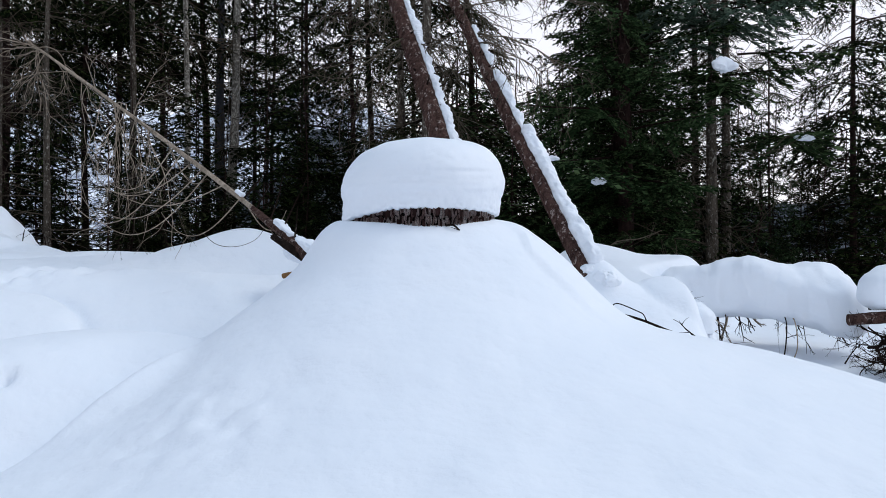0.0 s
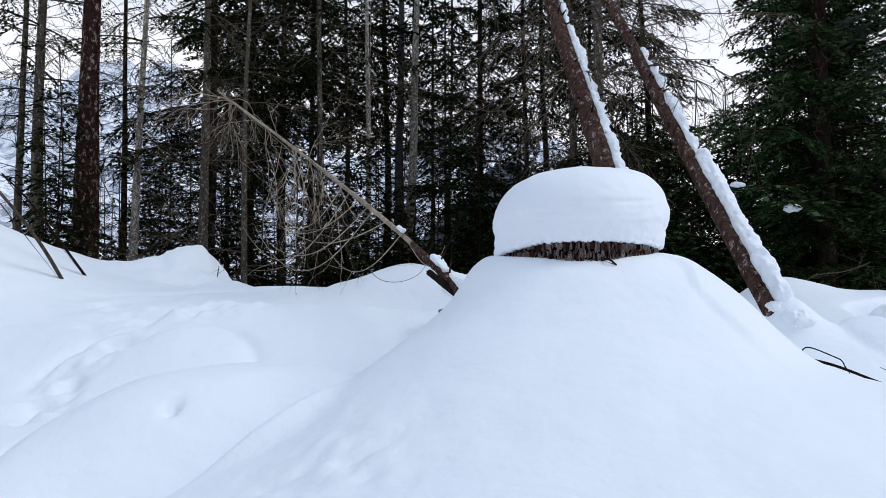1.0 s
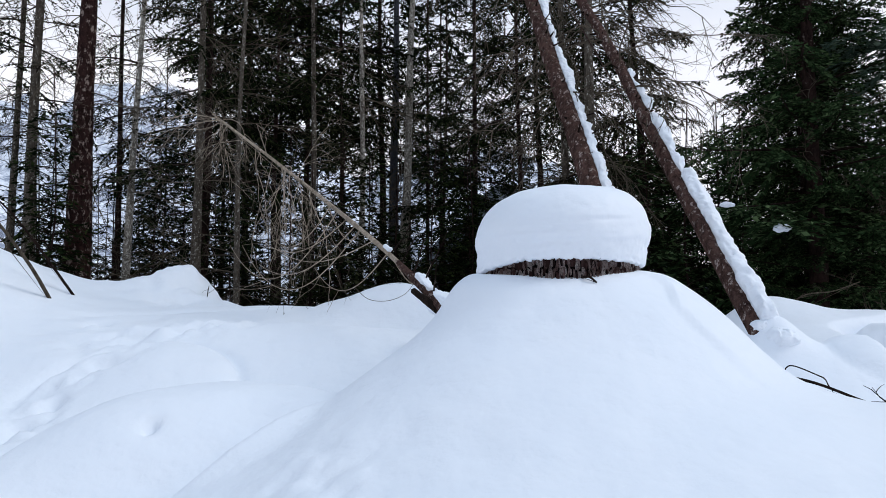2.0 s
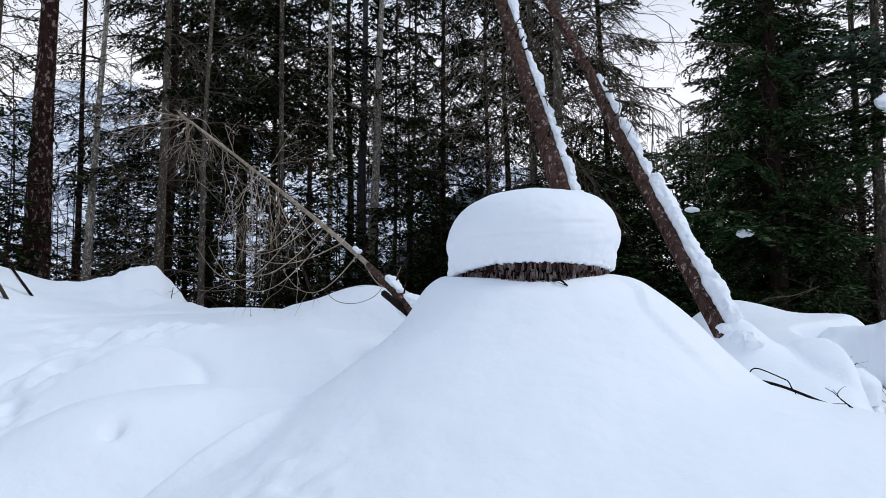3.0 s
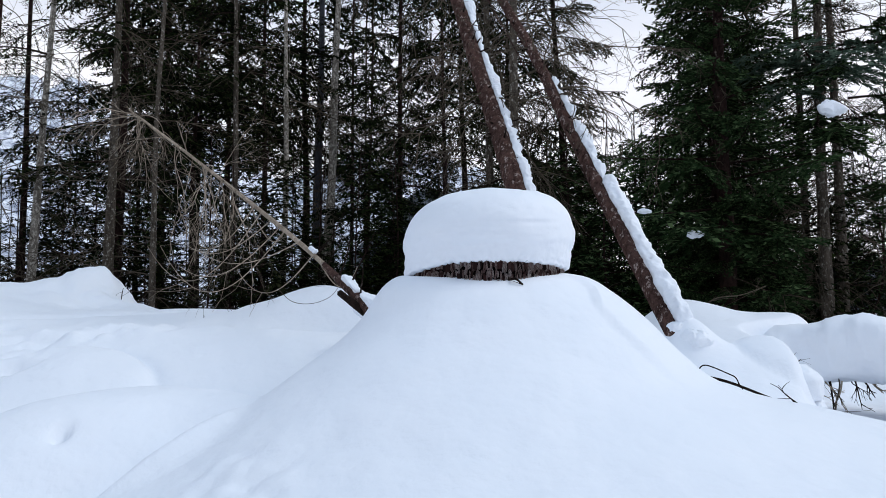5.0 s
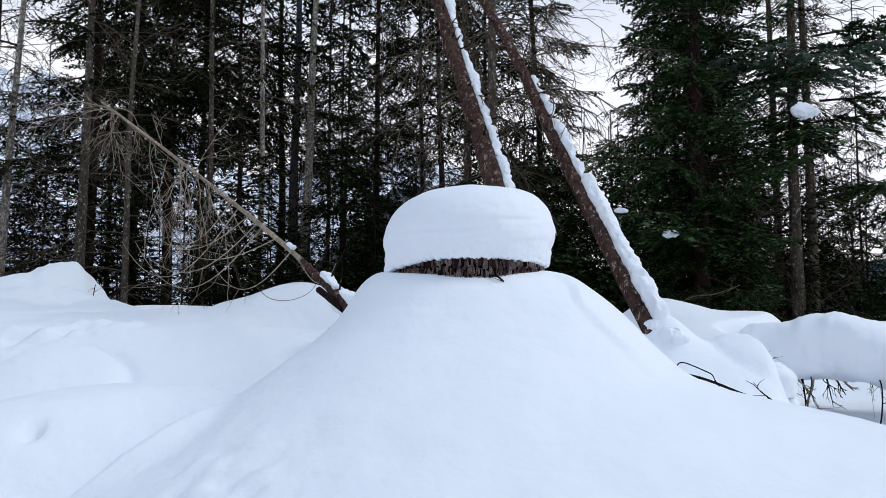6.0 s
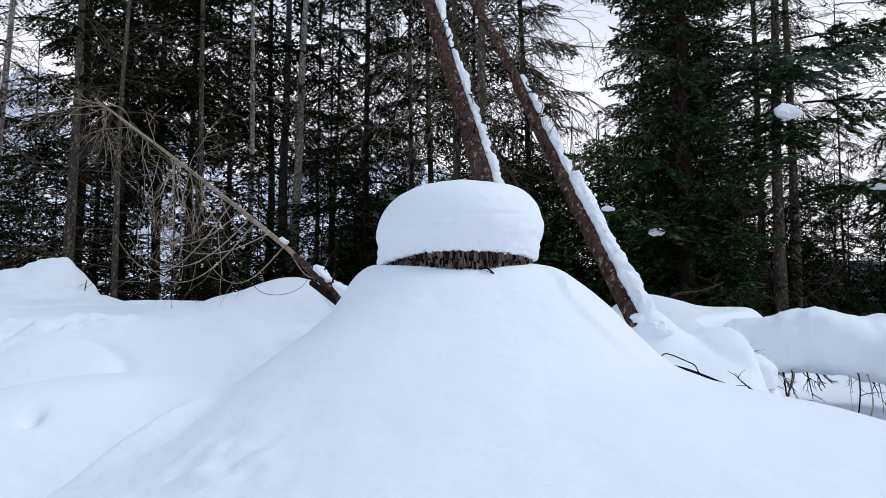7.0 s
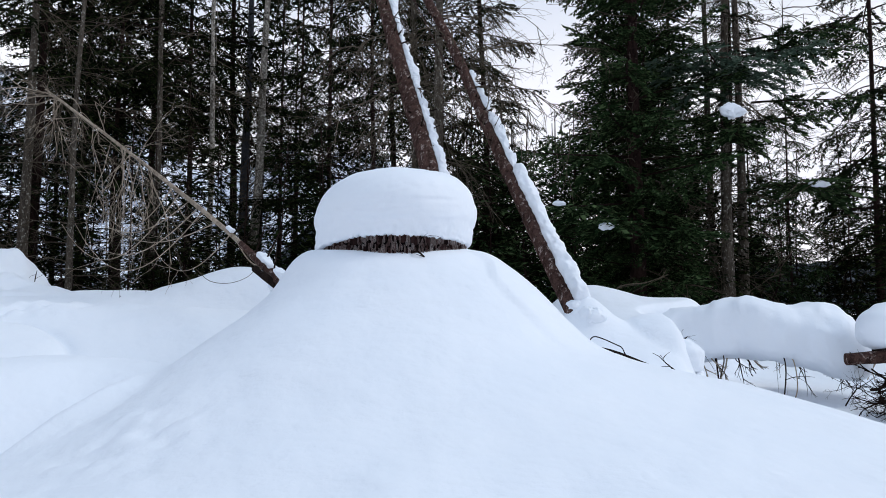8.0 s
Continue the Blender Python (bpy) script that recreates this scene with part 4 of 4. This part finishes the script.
# ---- the fallen dead tree ----
def fallen_tree():
    pts = np.array([(-0.5, 2.88, 0.97), (-1.035, 3.8, 1.35), (-1.8, 4.53, 1.885), (-2.5, 5.02, 2.37), (-2.75, 5.19, 2.54)])
    base = pts[0].copy()
    ob = thing("fallen_tree", "thin dead fallen spruce propped up, bleached and shedding hanging twigs", "tree", tuple(base))
    g, line, rad = rough_trunk(pts - base, 0.0165, 0.006, 33, 12, 70, 0.12)
    part("trunk", g, M_DEADWOOD, ob)
    g, sleeve, _ = rough_trunk(line[:14], 0.031, 0.015, 35, 14, 40, 0.3)
    part("bark", g, M_BARK_BROWN, ob, "dark bark left on the butt end")
    # broken butt piece, also a dark filler for the shaded gap below the trunk
    g, _, _ = rough_trunk(np.array([(-0.73, 3.2, 1.09), (-0.64, 3.06, 1.04), (-0.52, 2.93, 0.96)]) - base, 0.013, 0.017, 37, 14, 30, 0.5)
    part("butt", g, M_TWIG_DARK, ob, "torn butt end, dark for the shaded gap under the trunk")
    rng = np.random.default_rng(12)
    q1 = np.linspace(0, 1, len(line))
    fwd = (pts[-1] - pts[0]) / np.linalg.norm(pts[-1] - pts[0])
    def along(at):
        return np.array([np.interp(at, q1, line[:, c]) for c in range(3)])

    # a curtain of long twigs hanging from the middle of the trunk
    for q in range(16):
        p = along(rng.normal(0.5, 0.06))
        room = p[2] + base[2] - 1.05
        g = Geo()
        twig(g, p, (rng.normal(-0.1, 0.3), rng.normal(-0.1, 0.3), -0.8), room * rng.uniform(0.4, 1.0), rng.uniform(0.05, 0.25), rng.uniform(0.0022, 0.0045), rng, 4, int(rng.integers(2, 6)), 11, 0.15)
        part("dead_branch", g, M_DEADWOOD if q % 3 else M_TWIG, ob, "brittle straw-coloured twig hanging straight down")
    # crooked sprays on the upper half, splayed to all sides and curling down
    for q in range(30):
        at = rng.uniform(0.48, 0.92)
        p = along(at)
        d = fwd * rng.uniform(-0.5, 0.7) + np.array([rng.normal(-0.25, 0.6), rng.normal(-0.2, 0.6), rng.uniform(-0.8, 0.3)])
        g = Geo()
        twig(g, p, d, rng.uniform(0.3, 0.85) * (1.25 - 0.5 * at), rng.uniform(0.0, 0.16), rng.uniform(0.002, 0.0045), rng, 4, int(rng.integers(2, 6)), 9, 0.16)
        part("dead_branch", g, M_DEADWOOD if q % 3 else M_TWIG, ob, "brittle curved straw-coloured twig")
    # long bare twigs that sweep down and away in arcs
    for q in range(9):
        p = along(rng.uniform(0.2, 0.46))
        L = min(rng.uniform(0.45, 0.95), (p[2] + base[2] - 1.08) * 2.2)
        th = np.linspace(0, 1, 16)
        way = rng.uniform(-1.0, -0.55) if q % 5 else 0.5
        dip, lift = rng.uniform(0.25, 0.6), rng.uniform(0.2, 0.75)
        g = Geo()
        pts2 = np.stack([p[0] + way * L * th, p[1] + rng.uniform(-0.4, 0.15) * L * th, p[2] - L * dip * np.sin(th * 1.9) + L * lift * th ** 3.0 * dip], 1)
        g.tube(pts2, np.linspace(0.0038, 0.0014, 16), 5)
        for side in range(2):
            at2 = int(rng.integers(5, 13))
            twig(g, pts2[at2], (way * 0.6, rng.normal(0, 0.4), rng.normal(-0.3, 0.5)), L * 0.3, 0.03, 0.0018, rng, 3, 0, 6, 0.12)
        part("dead_branch", g, M_DEADWOOD, ob, "long bare twig sweeping in an arc")
    for q in range(5):
        at = (0.06, 0.1, 0.135, 0.18, 0.22)[q]
        p = np.array([np.interp(at, q1, line[:, c]) for c in range(3)])
        g = Geo()
        twig(g, p, (rng.uniform(0.2, 0.8), 0, 1), rng.uniform(0.16, 0.3), -0.05, 0.005, rng, 4, 0, 6, 0.08)
        part("dead_branch", g, M_TWIG_DARK, ob)
    for t0, t1, w, h in ((0.01, 0.05, 0.045, 0.05), (0.065, 0.115, 0.036, 0.034), (0.222, 0.24, 0.02, 0.034)):
        part("snow", snow_strip(line, rad, t0, t1, w, h, int(t0 * 100), 0.4), M_SNOW_ROUGH, ob, "lump of snow caught on the trunk")
    return ob


fallen_tree()


# ---- loose sticks, twigs and the brush pile ----
def stick(name, label, pts, r0, r1, material, forks=0, seed=1):
    pts = np.array(pts, float)
    ob = thing(name, label, "branch", tuple(pts[0]))
    g, line, rad = rough_trunk(pts - pts[0], r0, r1, seed, 8, 30, 0.12)
    part("stem", g, material, ob)
    rng = np.random.default_rng(seed)
    for q in range(forks):
        at = int(rng.integers(5, 28))
        g = Geo()
        twig(g, line[at], rng.normal(0, 0.6, 3) + np.array([0, 0, 0.2]), rng.uniform(0.06, 0.2), 0.06, r1 * 0.8, rng, 4, 1, 5, 0.15)
        part("side_twig", g, material, ob)
    return ob


def on_snow(x, y, up=0.0):
    return (x, y, ground_at(x, y) + up)


stick("bare_stick", "crooked bare stick poking out of the snow bank", [on_snow(-3.5, 4.45, -0.08), (-3.6, 4.3, 1.3), (-3.74, 4.1, 1.62), (-3.85, 3.95, 1.8)], 0.014, 0.008, M_TWIG, 0, 3)
stick("bare_stick", "thin bent dead twig poking out of the snow bank", [on_snow(-3.48, 4.7, -0.08), (-3.62, 4.56, 1.3), (-3.8, 4.42, 1.62), (-3.92, 4.3, 1.8)], 0.011, 0.005, M_TWIG_DARK, 1, 4)
stick("grass_stem", "thin dry stem bent in a loop over the snow", [(-1.24, 4.0, 1.13), (-1.16, 4.02, 1.06), (-1.05, 4.04, 1.05), (-0.95, 4.06, 1.09), (-0.9, 4.1, 1.16)], 0.0019, 0.0012, M_TWIG, 0, 5)
stick("broken_branch", "short torn orange-brown branch end in the snow", [(-0.7, 3.34, 0.9), (-0.66, 3.32, 0.91), (-0.6, 3.3, 0.915)], 0.013, 0.01, M_WOOD_CUT, 0, 6)
stick("looped_twig", "dark thorny twig bent in a loop by the drift", [(0.82, 2.95, 0.74), (0.826, 2.94, 0.775), (0.855, 2.93, 0.782), (0.93, 2.905, 0.75), (0.955, 2.9, 0.735), (0.965, 2.89, 0.705)], 0.0028, 0.0024, M_TWIG_DARK, 1, 7)
stick("bare_branch", "dark bare branch lying along the foot of the drift", [(0.8, 2.96, 0.745), (0.92, 2.9, 0.72), (1.06, 2.86, 0.665), (1.16, 2.84, 0.625), (1.24, 2.86, 0.6)], 0.006, 0.0045, M_TWIG_DARK, 3, 8)
stick("bare_twig", "short dark twig on the stump's snow skirt", [(0.02, 2.49, 1.12), (0.045, 2.46, 1.12), (0.07, 2.455, 1.1)], 0.005, 0.003, M_TWIG_DARK, 1, 9)


def snow_pillow(line, width, height, seed, sides=28, rings=80):
    """A long loaf of snow over a log or brush."""
    p = bend(line, rings)
    t = np.linspace(0, 1, rings)
    tan = np.gradient(p, axis=0)
    tan[:, 2] = 0
    tan /= np.linalg.norm(tan, axis=1, keepdims=True)
    side = np.stack([-tan[:, 1], tan[:, 0], 0 * t], 1)
    B = np.linspace(0, 2 * math.pi, sides, endpoint=False)
    T, BB = np.meshgrid(t, B, indexing="ij")
    end = np.clip(np.minimum(T / 0.2, (1 - T) / 0.2), 0, 1)
    end = (1 - (1 - end) ** 2.2) ** 0.45
    c, sn = np.cos(BB), np.sin(BB)
    u = np.sign(c) * np.abs(c) ** 0.75 * width
    w = np.where(sn > 0, np.abs(sn) ** 0.8 * height, -np.abs(sn) ** 0.7 * height * 0.85)
    off = side[:, None] * (u * end)[:, :, None]
    off[:, :, 2] += w * end
    V = p[:, None] + off
    N = 1 + 0.34 * fbm(V[:, :, 0] * 3.4, V[:, :, 1] * 3.4, V[:, :, 2] * 3.4, seed, 3) + 0.14 * fbm(V[:, :, 0] * 11, V[:, :, 1] * 11, V[:, :, 2] * 11, seed + 3, 3)
    V = p[:, None] + off * N[:, :, None]
    i = np.arange(rings - 1)[:, None] * sides + np.arange(sides)[None, :]
    j = np.arange(rings - 1)[:, None] * sides + (np.arange(sides)[None, :] + 1) % sides
    g = Geo()
    g.add(V.reshape(-1, 3), np.stack([i, j, j + sides, i + sides], -1).reshape(-1, 4))
    return g


def brush_log():
    ob = thing("fallen_log", "fallen log under a thick loaf of snow with twigs hanging below", "log", (1.7, 4.3, 0.5))
    o = np.array((1.7, 4.3, 0.5))
    g, line, rad = rough_trunk(np.array([(1.35, 4.55, 0.76), (2.0, 4.15, 0.75), (2.75, 3.72, 0.72)]) - o, 0.045, 0.04, 61, 14, 50, 0.12)
    part("trunk", g, M_BARK_DARK, ob)
    part("snow", snow_pillow(np.array([(1.58, 4.46, 0.68), (1.82, 4.31, 0.735), (2.1, 4.12, 0.765), (2.4, 3.9, 0.73), (2.64, 3.74, 0.62)]) - o, 0.27, 0.2, 71), M_SNOW, ob, "smooth thick loaf of snow")
    rng = np.random.default_rng(8)
    for q in range(20):
        at = rng.uniform(0.12, 0.98)
        p = np.array([np.interp(at, np.linspace(0, 1, len(line)), line[:, c]) for c in range(3)])
        g = Geo()
        twig(g, p + np.array((rng.normal(0, 0.03), rng.uniform(-0.25, 0.05), -0.1)), (rng.normal(0, 0.35), rng.normal(-0.2, 0.3), -1), rng.uniform(0.1, 0.3), 0.02, rng.uniform(0.003, 0.009), rng, 5, 3, 6, 0.13)
        part("twig", g, M_TWIG_DARK if q % 4 else M_DEADWOOD, ob)
    return ob


brush_log()


def root_heap():
    o = np.array((2.42, 3.3, 0.3))
    ob = thing("brush_heap", "heap of dark tangled roots and twigs with snow on top", "brush", tuple(o))
    rng = np.random.default_rng(21)
    for q in range(150):
        g = Geo()
        p = rng.normal(0, 1, 3) * np.array((0.12, 0.1, 0.08)) + np.array((0.24, 0, 0.1))
        d = rng.normal(0, 1, 3) * np.array((1, 0.6, 0.7)) + np.array((-0.3, -0.2, 0.0))
        twig(g, p, d, rng.uniform(0.12, 0.3), 0.03, rng.choice((0.003, 0.003, 0.004, 0.009)), rng, 4, 5, 6, 0.18)
        part("twig", g, M_TWIG_DARK, ob)
    g, line, rad = rough_trunk([(-0.18, 0.05, 0.36), (0.1, 0.0, 0.38), (0.6, -0.1, 0.4)], 0.03, 0.035, 64, 12, 30, 0.15)
    part("trunk", g, M_BARK_BROWN, ob, "broken reddish branch")
    part("snow", snow_pillow(np.array([(-0.1, 0.05, 0.5), (0.15, 0.02, 0.54), (0.5, -0.05, 0.54), (0.8, -0.1, 0.5)]), 0.17, 0.13, 91), M_SNOW, ob, "rounded cushion of snow")
    return ob


root_heap()


def snow_clump(at, size, seed, label):
    ob = thing("snow_clump", label, "snow", at, "snow clumps on boughs")
    g = snow_body([(0.0, -0.3), (0.5, -0.28), (0.85, -0.1), (1.0, 0.1), (0.85, 0.34), (0.45, 0.5), (0.0, 0.55)], lambda A: 0.25 * np.cos(2 * A) + 0.12 * np.sin(3 * A + seed), seed, 0.0, 40)
    for v in g.v:
        v *= np.array(size)
        v += 0.3 * np.array(size) * np.concatenate([fbm(v[:, :1] / size[0] * 2.2 + 9 * c, v[:, 1:2] / size[0] * 2.2, v[:, 2:] / size[0] * 2.2, seed + c, 4) for c in range(3)], 1)
    part("snow", g, M_SNOW_ROUGH, ob)
    return ob


def held_bough(x, y, z, az, L, kind="fir", needles=M_NEEDLE_FIR):
    ob = thing("fir_bough", "green fir bough bent under a lump of snow", "branch", (x, y, z), "laden boughs")
    p = part("bough", bough_mesh(kind, 1), M_NEEDLE, ob)
    wear(p, needles, 1)
    p.matrix_local = Euler((0, 0.05, az)).to_matrix().to_4x4() @ Matrix.Scale(L / 1.2, 4)
    return ob


held_bough(3.5, 7.65, 2.78, radians(-104), 1.3)
held_bough(2.54, 7.2, 1.85, radians(-132), 1.35)
held_bough(2.54, 7.2, 2.02, radians(-148), 1.5)
held_bough(4.63, 8.5, 2.42, radians(-104), 1.8)
snow_clump((3.06, 6.38, 2.785), (0.1, 0.09, 0.14), 3, "lump of snow caught on a fir bough")
snow_clump((1.83, 6.35, 1.67), (0.06, 0.05, 0.07), 4, "small streak of snow on a twig")
snow_clump((1.37, 6.26, 1.87), (0.05, 0.04, 0.045), 5, "small tuft of snow on a twig")
snow_clump((4.22, 6.94, 2.2), (0.09, 0.05, 0.07), 6, "patch of snow on a spruce bough")


# bulging lumps of snow between the drift and the log, and stems standing under the log
def snow_lump(at, size, seed, label="rounded lump of snow bulging over buried brush"):
    ob = thing("snow_lump", label, "snow", at, "snow lumps")
    g = snow_body([(0.0, -0.6), (0.6, -0.55), (0.92, -0.3), (1.0, 0.05), (0.9, 0.4), (0.6, 0.72), (0.28, 0.88), (0.0, 0.92)], lambda A: 0.12 * np.cos(2 * A + seed) + 0.08 * np.sin(3 * A), seed, 0.0, 64)
    for v in g.v:
        v *= np.array(size)
        v += (0.26 if size[0] < 0.12 else 0.15) * np.array(size) * np.concatenate([fbm(v[:, :1] / size[0] * 1.9 + 9 * c, v[:, 1:2] / size[0] * 1.9, v[:, 2:] / size[0] * 1.9, seed + c, 4) for c in range(3)], 1)
    part("snow", g, M_SNOW, ob)
    return ob


snow_lump((1.41, 3.37, 0.65), (0.12, 0.12, 0.12), 16)
snow_lump((1.3, 3.25, 0.6), (0.1, 0.1, 0.08), 17)
for q, (lx, ly, lz, lr) in enumerate(((1.47, 3.42, 0.6, 0.055), (1.44, 3.3, 0.57, 0.05), (1.43, 3.52, 0.7, 0.06), (1.36, 3.27, 0.56, 0.045), (1.48, 3.6, 0.68, 0.05))):
    snow_lump((lx, ly, lz), (lr, lr, lr * 0.9), 40 + q, "crumbly lump of snow at the broken edge of the drift")
snow_lump((-0.62, 3.5, 1.02), (0.09, 0.08, 0.08), 12, "crumbly lump of snow behind the fallen tree's butt")
snow_lump((0.95, 3.42, 0.86), (0.07, 0.07, 0.07), 7, "crumbly lump of snow at the foot of the leaning trunk")
snow_lump((0.87, 3.48, 0.92), (0.04, 0.04, 0.04), 8, "crumbly lump of snow at the foot of the leaning trunk")
for q, (sx, sy, top) in enumerate(((1.86, 3.95, 0.66), (2.12, 3.74, 0.7), (2.16, 3.72, 0.64))):
    gz = ground_at(sx, sy)
    stick("upright_stem", "bare brown stem standing under the snow-laden log", [(sx - 0.03, sy, gz - 0.04), (sx - 0.02 + 0.02 * (q % 3), sy, gz + 0.08), (sx + 0.02, sy + 0.03, 0.62), (sx + 0.01, sy + 0.12, top)], 0.0055 - 0.001 * (q % 3), 0.003, (M_TWIG, M_TWIG_DARK, M_DEADWOOD)[q % 3], 2, 30 + q)
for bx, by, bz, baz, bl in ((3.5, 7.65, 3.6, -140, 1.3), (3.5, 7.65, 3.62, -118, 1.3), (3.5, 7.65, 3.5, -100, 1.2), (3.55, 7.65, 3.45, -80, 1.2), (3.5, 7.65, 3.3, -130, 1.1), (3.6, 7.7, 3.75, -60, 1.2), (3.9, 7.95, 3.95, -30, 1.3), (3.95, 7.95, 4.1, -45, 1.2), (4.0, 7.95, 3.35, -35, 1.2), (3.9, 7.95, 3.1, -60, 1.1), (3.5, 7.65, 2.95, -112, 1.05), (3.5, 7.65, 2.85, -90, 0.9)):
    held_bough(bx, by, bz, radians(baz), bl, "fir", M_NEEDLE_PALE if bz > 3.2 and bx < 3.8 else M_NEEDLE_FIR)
stick("bare_branch", "thin bare grey branch leaning over the snow bank", [on_snow(1.5, 5.5, -0.05), (1.72, 5.6, 1.09), (1.95, 5.62, 1.13), (2.15, 5.65, 1.2)], 0.006, 0.003, M_TWIG, 4, 81)
for q, (tx, ty, tz) in enumerate(((1.5, 3.78, 0.66), (1.53, 3.8, 0.64), (1.47, 3.74, 0.62), (1.56, 3.76, 0.6), (1.62, 3.8, 0.56))):
    stick("bare_twig", "thin dark twig in the cleft between snow lobes", [(tx, ty, tz), (tx + 0.02, ty - 0.05, tz + 0.06), (tx + 0.05 - 0.03 * (q % 3), ty - 0.1, tz + 0.1)], 0.0045, 0.002, M_TWIG_DARK, 2, 50 + q)
for q, (tx, ty) in enumerate(((-2.92, 5.5), (-2.8, 5.6), (-2.72, 5.52), (-2.66, 5.56), (-2.15, 5.3), (-1.75, 5.1))):
    tz = ground_at(tx, ty)
    stick("bare_twig", "thin brown weed stem sticking out of the snow bank", [(tx, ty, tz - 0.04), (tx + 0.01, ty, tz + 0.07), (tx + 0.03 - 0.025 * (q % 3), ty - 0.02, tz + 0.12 + 0.03 * (q % 2))], 0.004, 0.002, M_TWIG_DARK, 2, 70 + q)
